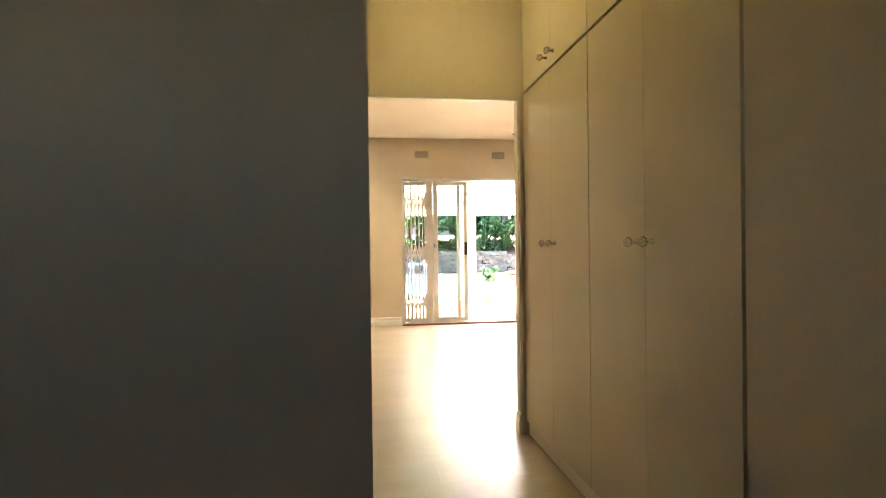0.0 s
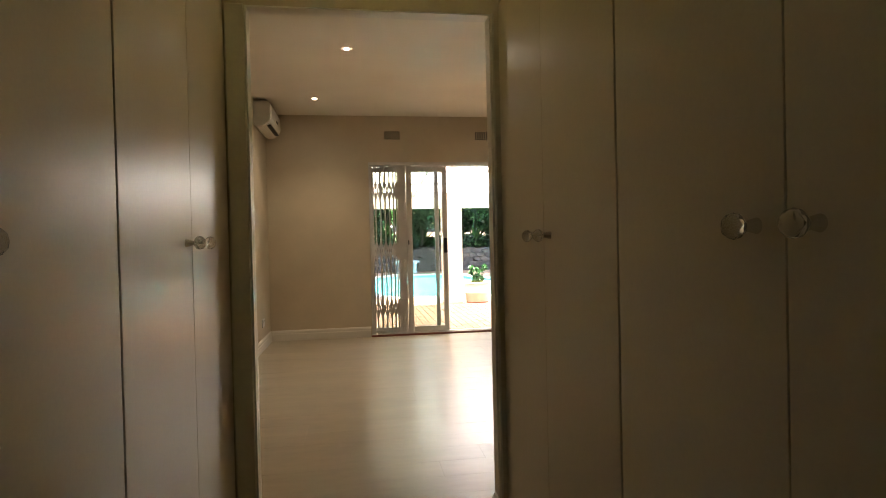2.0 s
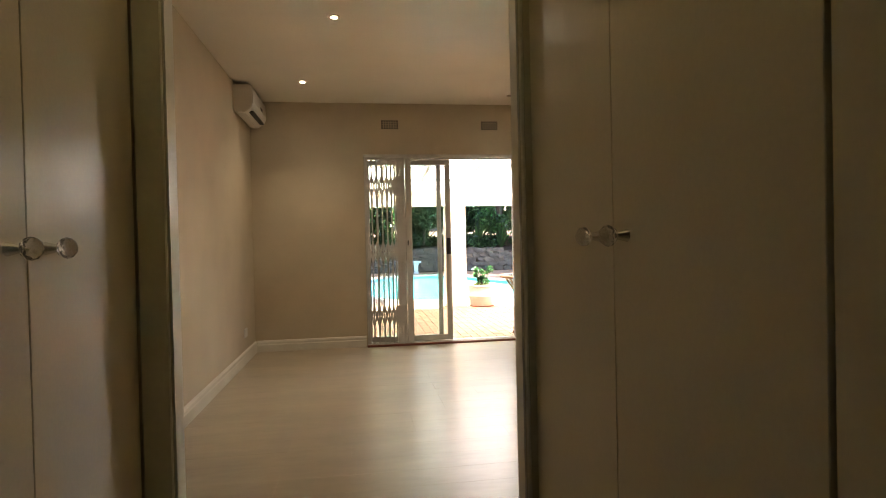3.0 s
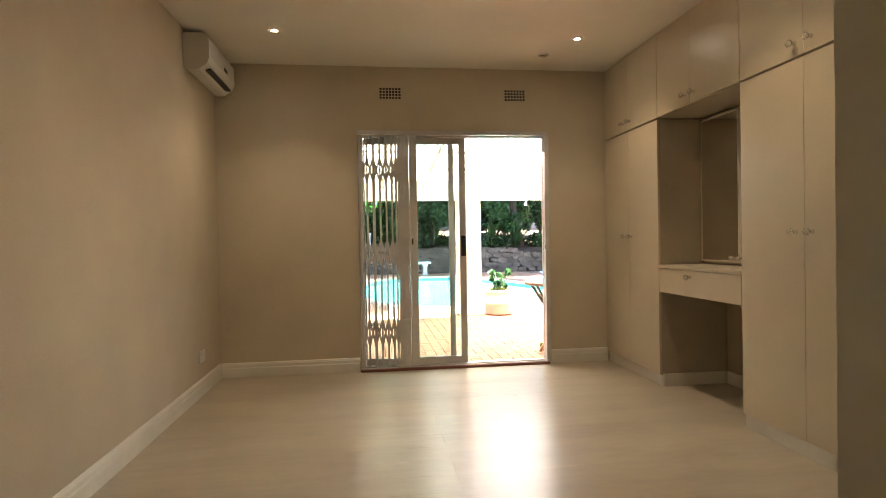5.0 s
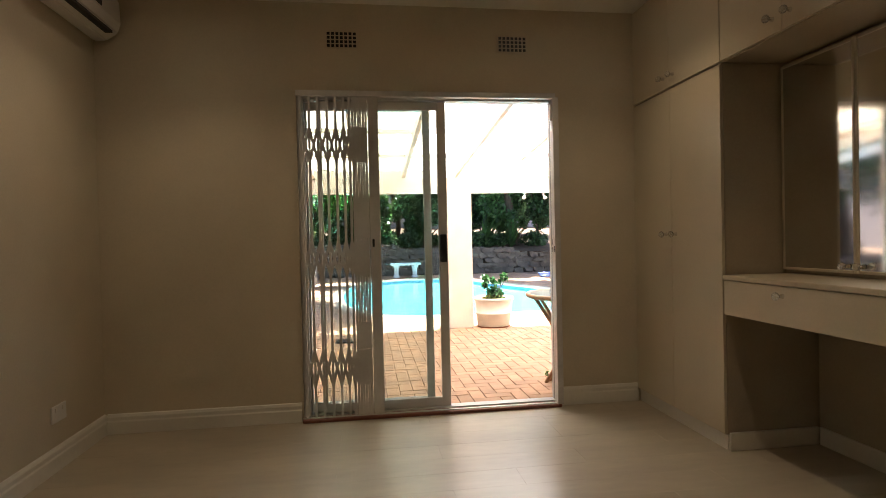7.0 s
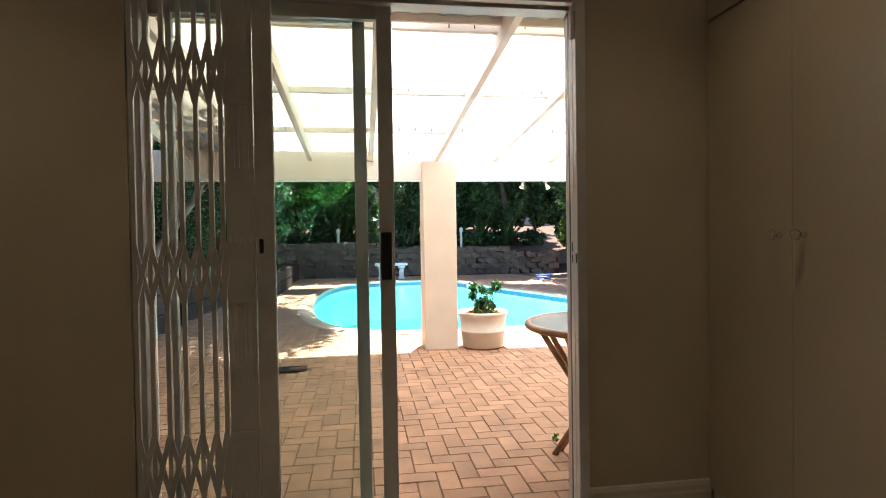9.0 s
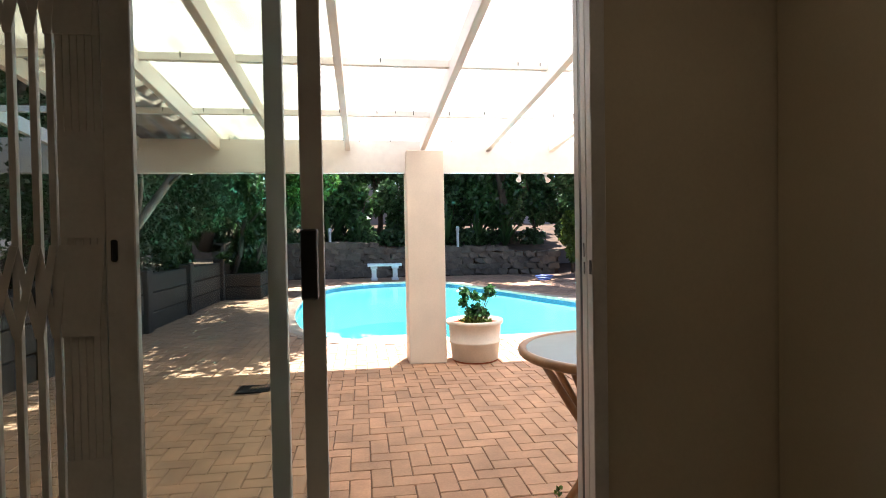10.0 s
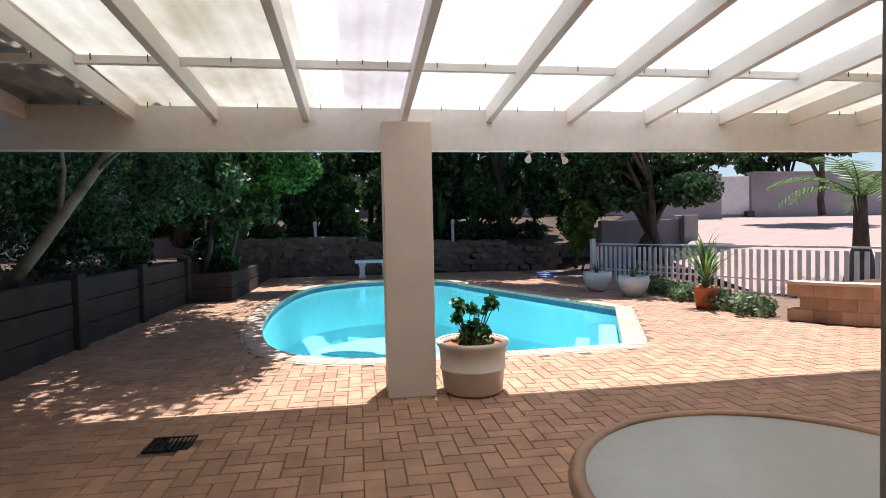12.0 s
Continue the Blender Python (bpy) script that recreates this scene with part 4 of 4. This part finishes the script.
# ---- beyond the pool ----
bench = thing("garden_bench", (2.62, 22.95, GZ), "white cast garden bench on two pedestals", "bench")
part("seat", boxes((2.12, 22.75, 0.36, 3.12, 23.15, 0.44), bevel=0.015, seg=2), BENCHM, bench)
for x in (2.31, 2.93):
    part("pedestal", boxes((x - 0.10, 22.82, GZ, x + 0.10, 23.08, 0.02), (x - 0.07, 22.85, 0.02, x + 0.07, 23.05, 0.28), (x - 0.10, 22.80, 0.28, x + 0.10, 23.10, 0.36), bevel=0.012), BENCHM, bench)

wall = thing("retaining_wall", (4.0, 24.2, GZ), "low curved retaining wall of rough dark stone", "retaining wall", kind="structure")
stone_meshes = []
for k in range(6):
    bm = boxes((-0.19, -0.12, -0.1, 0.19, 0.12, 0.1), bevel=0.03)
    for v in bm.verts:
        v.co += Vector((rng.uniform(-0.055, 0.055), rng.uniform(-0.04, 0.04), rng.uniform(-0.045, 0.045)))
    stone_meshes.append(mesh_of("stone", bm, STONE))


def wall_line(t):
    """The retaining wall's line and height, t from 0 to 1."""
    x = -2.2 + 10.6 * t
    return Vector((x, 24.0 + 0.9 * math.sin(math.pi * t), 0)), 1.02 - 0.30 * max(0, t - 0.35) / 0.65


bm = bmesh.new()
prev = None
for k in range(41):
    p, h = wall_line(k / 40)
    cur = [bm.verts.new((p.x, p.y + d, z)) for d, z in ((0.06, GZ - 0.05), (0.06, h - 0.06), (0.5, h - 0.06), (0.5, GZ - 0.05))]
    if prev:
        for j in range(4):
            bm.faces.new((prev[j], prev[(j + 1) % 4], cur[(j + 1) % 4], cur[j]))
    prev = cur
bmesh.ops.recalc_face_normals(bm, faces=bm.faces)
part("core", bm, SOIL, wall)
for row in range(6):
    for k in range(29):
        t = (k + (0.5 if row % 2 else 0)) / 29
        p, h = wall_line(t)
        z = GZ + 0.09 + 0.185 * row
        if z < h - 0.02:
            ob = new("stone", rng.choice(stone_meshes))
            ob.parent = wall
            ob.matrix_basis = Matrix.Translation((p.x - 4.0, p.y - 24.2 + rng.uniform(-0.02, 0.02), z - GZ)) @ Matrix.Rotation(rng.uniform(-0.22, 0.22), 4, "Y") @ Matrix.Diagonal((rng.uniform(0.75, 1.3), 1, rng.uniform(0.85, 1.3), 1))
bm = bmesh.new()
grid = []
for j in range(9):
    row = []
    for i in range(28):
        t = i / 27
        p, h = wall_line(t)
        y = p.y + 0.3 + j * 0.85
        row.append(bm.verts.new((p.x * (1 + 0.12 * j) - 0.3 * j, y, h - 0.07 + 0.13 * j + rng.uniform(-0.05, 0.05))))
    grid.append(row)
for a, b in zip(grid, grid[1:]):
    for i in range(27):
        bm.faces.new((a[i], a[i + 1], b[i + 1], b[i]))
solid("planted_bank", bm, SOIL, "bark-mulched planted bank above the retaining wall", "bank", "structure", smooth=True)
solid("boundary_wall", boxes((-16, 31.2, -0.2, 18.9, 31.5, 3.45), (-16, 31.15, 3.45, 18.9, 31.55, 3.55), (20.9, 31.8, -0.2, 40, 32.1, 3.6), (20.9, 31.7, 3.6, 40, 32.2, 3.7)), GREYWALL, "tall grey plastered boundary wall", "wall", "structure")
gt = thing("driveway_gate", (19.9, 31.9, 1.5), "plain white sheet-metal driveway gate, closed", "gate", kind="structure")
part("leaf", boxes((18.95, 31.88, 1.56, 20.85, 31.94, 3.5), bevel=0.01), PICKET, gt)
part("bottom_rail", boxes((18.95, 31.84, 1.54, 20.85, 31.88, 1.68), bevel=0.01), GREYWALL, gt)
part("motor", boxes((20.5, 31.5, 1.48, 20.85, 31.8, 1.83), bevel=0.02), DARK, gt, "black gate motor box")
low_wall = thing("low_wall", (11.0, 24.0, 0.0), "low grey plastered garden wall with an end pier", "wall", kind="structure")
part("wall", boxes((9.9, 24.4, -0.1, 12.6, 24.65, 1.42), bevel=0.01), GREYWALL, low_wall)
part("pier", boxes((12.6, 24.15, 0.2, 13.1, 24.75, 1.54), bevel=0.015), GREYWALL, low_wall)
bm = bmesh.new()
vs = [bm.verts.new(c) for c in ((9.45, 16.9, -0.05), (11.0, 12.8, -0.05), (60, 12.8, 0.3), (60, 31.8, 1.55), (13.4, 31.8, 1.55), (12.9, 24.2, 0.72), (10.2, 21.0, 0.3))]
bm.faces.new(vs)
bmesh.ops.triangulate(bm, faces=bm.faces)
solid("driveway", bm, DRIVE, "sunlit pinkish paved driveway climbing to the gate", "driveway", "structure")

# sleeper planters along the side
bedside = thing("sleeper_planter", (-1.1, 15.0, GZ), "dark concrete sleeper planter wall in deep shade", "planter wall", kind="structure")
posts = [9.4, 11.9, 14.4, 16.3, 18.5]
for a, b in zip(posts, posts[1:]):
    for row in range(3):
        part("sleeper", boxes((-1.07, a + 0.16, GZ - 0.02 + 0.275 * row, -0.96 + 0.01 * (row % 2), b, GZ + 0.245 + 0.275 * row), bevel=0.012), SLEEPER, bedside)
    part("post", boxes((-1.09, b, GZ - 0.02, -0.89, b + 0.19, GZ + 0.86), bevel=0.012), SLEEPER, bedside)
for row in range(2):
    part("sleeper", boxes((-0.95, 18.62, GZ + 0.275 * row, -0.16, 18.75, GZ + 0.265 + 0.275 * row), bevel=0.012), SLEEPER, bedside)
    part("sleeper", boxes((-0.27, 18.76, GZ + 0.275 * row, -0.16, 21.4, GZ + 0.265 + 0.275 * row), bevel=0.012), SLEEPER, bedside)
solid("planter_soil", boxes((-9, 8.2, -0.1, -1.08, 24, 0.66), (-1.07, 18.77, -0.1, -0.28, 24, 0.42)), SOIL, "dark leaf-littered soil in the raised bed", "soil", "structure")
solid("wall_side", boxes((-9.2, 6, -0.2, -9.0, 31.3, 3.6)), GREYWALL, "grey plastered side boundary wall", "wall", "structure")

# trees and shrubs
tree((-2.3, 13.6, 0.6), 2.2, ((-2.6, 13.6, 3.6), (2.2, 2.6, 2.3)), 66000, 0.037, LEAF, 41, "dark leafy tree leaning over the patio edge", (1.2, 0.5), 0.13, 34, 8)
tree((-2.5, 17.0, 0.6), 2.4, ((-2.3, 17.2, 3.2), (2.0, 2.4, 2.5)), 60000, 0.04, LEAF, 42, "dense dark green tree beside the pool", (0.4, 0.2), 0.12, 34, 8)
tree((-1.9, 11.2, 0.6), 2.6, ((-2.6, 10.8, 2.6), (1.6, 2.2, 2.2)), 46000, 0.035, LEAF, 43, "dark leafy shrub tree beside the patio", (-0.2, 0.0), 0.10, 24, 6)
tree((-0.9, 19.4, 0.4), 2.0, ((-0.2, 19.6, 2.75), (1.2, 1.2, 1.2)), 15000, 0.05, LEAFM, 44, "bright feathery green tree arching over the pool", (0.5, 0.2), 0.05, 30, 9, long=3.0, droop=0.8)
tree((-0.6, 20.2, 0.4), 2.2, ((0.6, 19.9, 2.5), (0.8, 0.8, 0.55)), 10000, 0.05, LEAFB, 50, "bright feathery branches arching over the pool", (0.6, 0.0), 0.04, 18, 8, long=3.0, droop=0.8)
tree((-1.1, 20.4, 0.4), 1.6, ((-0.9, 20.2, 1.4), (0.75, 1.2, 0.9)), 9000, 0.05, LEAFM, 45, "feathery green shrub beside the pool", (0.2, 0.1), 0.04, 16, 6, "shrub", 0.8, 3.0)
tree((-1.8, 18.3, 0.6), 1.4, ((-1.75, 17.6, 1.35), (0.55, 1.7, 0.65)), 8000, 0.05, LEAF, 46, "dark shrub spilling over the sleepers", (0.1, 0), 0.04, 14, 5, "shrub")
# crown hidden by the patio roof, set to cast dapple on the paving
tree((-2.6, 15.2, 0.6), 4.2, ((-0.75, 14.2, 5.3), (2.0, 4.2, 0.9)), 30000, 0.095, LEAF, 47, "unseen high canopy that casts the dapple on the paving", (0.8, 0), 0.11, 40, 12)
# second hidden crown, added to spread the dapple
tree((-2.9, 17.4, 0.6), 4.2, ((0.2, 16.7, 5.3), (1.35, 4.2, 0.7)), 5000, 0.075, LEAF, 54, "unseen canopy added to dapple the paving beside the pool", (1.4, 0), 0.09, 30, 10)
# out-of-view crown added for shade; trunk stands by the forked tree
tree((10.95, 22.75, 0.1), 4.6, ((7.0, 20.4, 5.5), (2.0, 2.6, 0.6)), 13000, 0.11, LEAF, 55, "added tree, its unseen high crown set to shade the bowls", (-0.9, -0.5), 0.10, 34, 10)
leaning = thing("leaning_branch", (-1.45, 14.0, 0.62), "pale bare branch leaning out of the raised bed", "branch")
bm = tube([(-1.45, 14.0, 0.62), (-1.05, 13.95, 1.1), (-0.7, 14.0, 1.62), (-0.3, 14.05, 2.2), (0.1, 14.1, 2.9), (0.3, 14.2, 3.6)], [0.075, 0.065, 0.055, 0.045, 0.035, 0.02], None, 9)
tube([(-0.85, 13.98, 1.4), (-0.75, 13.9, 1.9), (-0.75, 13.8, 2.5)], [0.035, 0.025, 0.012], bm, 6)
tube([(-1.5, 14.1, 0.6), (-1.5, 13.9, 1.5), (-1.35, 13.8, 2.6)], [0.045, 0.035, 0.02], bm, 7)
tube([(-0.5, 14.02, 1.9), (-0.1, 13.9, 2.2), (0.3, 13.8, 2.3)], [0.025, 0.016, 0.006], bm, 6)
part("limb", bm, PALEBARK, leaning, smooth=True)
# hidden crown added so that a patch of shade falls on the pool floor
tree((-2.7, 13.2, 0.6), 4.2, ((2.05, 20.2, 5.2), (1.05, 1.0, 0.3)), 9000, 0.09, LEAF, 53, "added tree, its unseen crown set to shade part of the pool", (1.6, 0.1), 0.05, 9, 4)
# dense crown out of view, added to block the sky and deepen the shade
tree((-4.2, 14.5, 0.6), 3.9, ((-2.9, 14.2, 5.0), (2.3, 6.0, 1.1)), 46000, 0.14, LEAF, 52, "unseen canopy added to keep sky light off the raised bed", (0.9, 0), 0.16, 46, 12)
# two crowns above the beam's sight line, added only for their shade
tree((-3.0, 25.0, 0.9), 4.6, ((-0.5, 24.6, 5.8), (3.8, 2.4, 1.2)), 15000, 0.16, LEAF, 48, "added tree, its unseen crown set to shade the far end of the pool", (1.2, -0.2), 0.16, 40, 12)
tree((7.4, 26.2, 0.8), 4.6, ((5.6, 25.0, 5.8), (4.2, 2.4, 1.2)), 16000, 0.16, LEAF, 49, "added tree, its unseen crown set to shade the retaining wall", (-0.8, -0.2), 0.16, 40, 12)
for k in range(9):
    x = -4.2 + 1.55 * k
    tree((x, 26.3 + 0.5 * math.sin(k * 2.3), 1.0), 1.5, ((x, 26.3 + 0.5 * math.sin(k * 2.3), 2.35 + 0.25 * math.sin(k)), (0.95, 0.8, 1.15)), 6500, 0.085, (LEAF, LEAFM, LEAF)[k % 3], 120 + k, "dense dark shrub on the planted bank", (0.1, 0), 0.05, 18, 6, "shrub")
for k, (x, y, h, cr, n, mt) in enumerate(((-3.2, 26.5, 2.4, (1.9, 1.5, 2.2), 13000, LEAF), (0.2, 27.0, 2.4, (1.8, 1.3, 1.9), 12000, LEAFM), (2.6, 28.2, 2.6, (1.6, 1.2, 1.7), 9000, LEAF), (5.2, 27.2, 2.4, (1.7, 1.3, 1.7), 11000, LEAF), (7.6, 28.4, 2.8, (1.8, 1.3, 1.8), 10000, LEAF), (-6.5, 23.5, 2.6, (2.4, 2.4, 2.6), 12000, LEAF))):
    tree((x, y, 1.1), h, ((x, y, 3.9), cr), n, 0.10, mt, 60 + k, "dark evergreen tree on the planted bank", (0.2, 0), 0.10, 24, 7)
tree((10.5, 23.0, 0.2), 1.5, ((10.6, 23.0, 3.15), (2.9, 1.5, 1.35)), 26000, 0.09, LEAF, 71, "spreading tree with forked trunks beside the low wall", (0.5, 0), 0.16, 26, 12)
tree((8.72, 23.2, -0.12), 0.9, ((8.72, 23.2, 1.15), (0.45, 0.45, 0.8)), 3200, 0.07, LEAFY, 72, "yellow-green shrub near the fence end", (0, 0), 0.03, 10, 5, "shrub")
tree((9.0, 24.3, -0.12), 1.6, ((9.0, 24.3, 2.0), (0.9, 0.6, 1.3)), 7000, 0.085, LEAF, 76, "dark shrub between the wall and the bank", (0, 0), 0.05, 14, 5, "shrub")
tree((24.5, 33.8, 1.5), 3.2, ((24.5, 33.8, 5.4), (3.2, 1.6, 1.6)), 9000, 0.16, LEAFM, 73, "tall tree behind the boundary wall", (0, 0), 0.14, 22, 7)
tree((17.0, 33.5, 1.5), 3.2, ((16.5, 33.5, 5.3), (3.6, 1.6, 1.5)), 9000, 0.16, LEAF, 74, "tall tree behind the boundary wall", (0, 0), 0.14, 22, 7)
tree((21.0, 27.8, 1.5), 2.6, ((20.6, 28.0, 4.9), (2.6, 1.2, 0.9)), 8000, 0.12, LEAF, 75, "dark tree beside the driveway", (0, 0), 0.12, 20, 6)
for k, (x, y, z, L, n) in enumerate(((4.9, 25.6, 0.9, 1.7, 26), (6.0, 25.9, 0.85, 1.6, 24), (3.6, 26.0, 1.0, 1.3, 18), (7.0, 25.6, 0.8, 1.3, 18), (0.9, 25.9, 1.0, 1.3, 18), (-1.0, 25.6, 1.0, 1.2, 16), (1.9, 25.4, 1.0, 0.9, 16))):
    st = thing("strap_leaf_plant", (x, y, z), "tall clump of broad dark strap leaves on the bank", "plant", "plants on the bank")
    blades(st, "leaves", (x, y, z), n, L, 0.085, LEAFM, 80 + k, 1.05, 6, 0.7)
hedge = thing("bank_planting", (3.0, 26.0, 1.0), "low dark undergrowth on the bank", "undergrowth", kind="stuff")
foliage(hedge, "leaves", [((-3.0 + 0.85 * k, 25.9 + 0.5 * math.sin(k * 1.7), 1.15), (0.55, 0.5, 0.35)) for k in range(14)], 9000, 0.08, LEAF, 95)
for x in (0.95, 5.15):
    lp = thing("garden_post_light", (x, 24.75, 0.85), "short pale garden post light on the bank", "garden light", "post lights on the bank")
    part("post", turned([(0.045, 0.0), (0.045, 0.55), (0.06, 0.56), (0.06, 0.66), (0.03, 0.70), (0.0, 0.70)], (x, 24.75, 0.85), 12), BENCHM, lp, smooth=True)

hose = thing("pool_hose", (6.95, 21.2, GZ), "blue and white coiled pool hose on the paving", "hose")
bm = bmesh.new()
for k in range(3):
    tube([(6.95 + (0.13 + 0.035 * k) * math.cos(a) * 1.2, 21.2 + (0.13 + 0.035 * k) * math.sin(a), GZ + 0.03 + 0.05 * k) for a in [6.283 * i / 20 for i in range(20)]], 0.025, bm, 6)
part("coil", bm, HOSE, hose, smooth=True)

# ---- the cane table on the patio ----
tc, tr = Vector((3.06, 8.53, 0)), 0.44
table = thing("cane_table", (tc.x, tc.y, GZ), "round cane patio table with a frosted glass top", "table")
bm = bmesh.new()
rings = []
for k in range(48):
    a = 2 * math.pi * k / 48
    rings.append([bm.verts.new((tc.x + math.cos(a) * (tr - 0.019 + 0.019 * math.cos(b)), tc.y + math.sin(a) * (tr - 0.019 + 0.019 * math.cos(b)), 0.70 + 0.019 * math.sin(b))) for b in [2 * math.pi * j / 10 for j in range(10)]])
for k in range(48):
    for j in range(10):
        bm.faces.new((rings[k][j], rings[(k + 1) % 48][j], rings[(k + 1) % 48][(j + 1) % 10], rings[k][(j + 1) % 10]))
bmesh.ops.recalc_face_normals(bm, faces=bm.faces)
part("rim", bm, CANE, table, "round varnished cane rim", smooth=True)
bm = bmesh.new()
bmesh.ops.create_cone(bm, cap_ends=True, segments=56, radius1=tr - 0.034, radius2=tr - 0.034, depth=0.008, matrix=Matrix.Translation((tc.x, tc.y, 0.706)))
part("glass_top", bm, FROST, table, "frosted glass top")
for k in range(4):
    a = math.radians(45 + 90 * k)
    o = Vector((math.cos(a), math.sin(a), 0))
    for s in (-0.12, 0.12):
        o2 = Vector((math.cos(a + s), math.sin(a + s), 0))
        part("leg", tube([tc + o2 * 0.40 + Vector((0, 0, 0.68)), tc + o2 * 0.22 + Vector((0, 0, 0.42)), tc + o * 0.13 + Vector((0, 0, 0.28)), tc + o2 * 0.20 + Vector((0, 0, 0.1)), tc + o2 * 0.30 + Vector((0, 0, GZ))], [0.016, 0.018, 0.018, 0.018, 0.017], None, 8), CANE, table, smooth=True)
weed = thing("small_weed", (2.88, 8.86, GZ), "small dry weed growing between the pavers under the table", "weed")
foliage(weed, "leaves", [((2.88, 8.86, -0.02), (0.022, 0.022, 0.028))], 22, 0.014, LEAFY, 99)

# ---- floor planks and pavers ----
floor = solid("floor", boxes((LX - 0.1, NY - 0.2, -0.1, 3.85, FY + 0.05, -0.008), (-1.9, -2.0, -0.1, 2.0, NY - 0.2, -0.008)), CARCASS, "pale oak laminate plank floor", "floor", "structure")
PW, PL = 0.192, 1.285
plank_meshes = {}
q = random.Random(21)


def plank_row(x0, x1, y, w, start):
    x = x0 - start
    while x < x1:
        a, b = max(x, x0), min(x + PL, x1)
        x += PL
        if b - a < 0.05:
            continue
        key = round(b - a, 3), round(w, 3)
        if key not in plank_meshes:
            plank_meshes[key] = mesh_of("plank", boxes((-(b - a) / 2 + 0.0002, -w / 2 + 0.0002, -0.009, (b - a) / 2 - 0.0002, w / 2 - 0.0002, 0.0), bevel=0.0004), PLANK)
        ob = new("plank", plank_meshes[key])
        ob.parent = floor
        ob.matrix_basis = Matrix.Translation(((a + b) / 2, y, q.uniform(-0.0003, 0)))


y = NY - 0.19
while y < FY:
    plank_row(LX, 3.79, y, PW, q.choice((0.2, 0.55, 0.85, 1.1)))
    y += PW
y = NY - 0.19 - PW
while y > -1.9:
    plank_row(-1.8 if y < 0.7 else 0.3, 1.345, y, PW, q.choice((0.2, 0.55, 0.85, 1.1)))
    y -= PW

U = 0.1085


def inside(x, y, loop):
    hit = False
    for a, b in zip(loop, loop[1:] + loop[:1]):
        if (a.y > y) != (b.y > y) and x < (b.x - a.x) * (y - a.y) / (b.y - a.y) + a.x:
            hit = not hit
    return hit


LIM = widen(POOL, 0.25 * OUTW)
cells = []
for j in range(-5, 160):
    for i in range(-5, 110):
        k = (i - j) % 4
        if k in (0, 3):
            horiz = k == 0
            x, y = 2.018 + (i - 37) * U, 8.711 + (j - 6) * U
            cx, cy = (x + U, y + U / 2) if horiz else (x + U / 2, y + U)
            cells.append((cx, cy, horiz))
near, rest = [], []
for cx, cy, horiz in cells:
    if not (-1.0 < cx < 9.3 and FY + 0.17 < cy < 24.0) or (cx > 7.6 and cy > 13.2 and math.hypot(cx - 9.4, cy - 14.85) < 1.9):
        continue
    if 12.9 < cy < 22.6 and inside(cx, cy, LIM):
        continue
    if cx > 8.0 + (20.44 - cy) * 0.385 or (0.93 < cx < 1.23 and 11.04 < cy < 11.31):
        continue
    (near if 0.75 < cx < 3.45 and cy < 10.65 and len(near) < 300 else rest).append((cx, cy, horiz))
pavers = {}
for hz in (True, False):
    w, h = (2 * U, U) if hz else (U, 2 * U)
    pavers[hz] = mesh_of("paver", boxes((-w / 2 + 0.0025, -h / 2 + 0.0025, -0.02, w / 2 - 0.0025, h / 2 - 0.0025, 0), bevel=0.004), PAVE)
for cx, cy, hz in near:
    ob = new("paver", pavers[hz])
    ob.parent = bed
    ob.matrix_basis = Matrix.Translation((cx, cy, GZ + q.uniform(-0.0015, 0.0015))) @ Matrix.Rotation(q.uniform(-0.008, 0.008), 4, "Z") @ Matrix.Rotation(q.uniform(-0.006, 0.006), 4, "X")
vv, ff = [], []
for cx, cy, hz in rest:
    w, h = ((U, U / 2) if hz else (U / 2, U))
    w, h, z = w - 0.0025, h - 0.0025, GZ + q.uniform(-0.0015, 0.0015)
    o = len(vv)
    e = 0.004
    vv += [(cx + sx * w, cy + sy * h, z - 0.01) for sx, sy in ((-1, -1), (1, -1), (1, 1), (-1, 1))]
    vv += [(cx + sx * (w - e), cy + sy * (h - e), z) for sx, sy in ((-1, -1), (1, -1), (1, 1), (-1, 1))]
    ff += [(o + 4, o + 5, o + 6, o + 7)] + [(o + k, o + (k + 1) % 4, o + 4 + (k + 1) % 4, o + 4 + k) for k in range(4)]
me = bpy.data.meshes.new("paver_field")
me.from_pydata(vv, [], ff)
me.materials.append(PAVES)
field = new("paver_field", me)
field.parent = bed
tagged(field, kind="stuff")
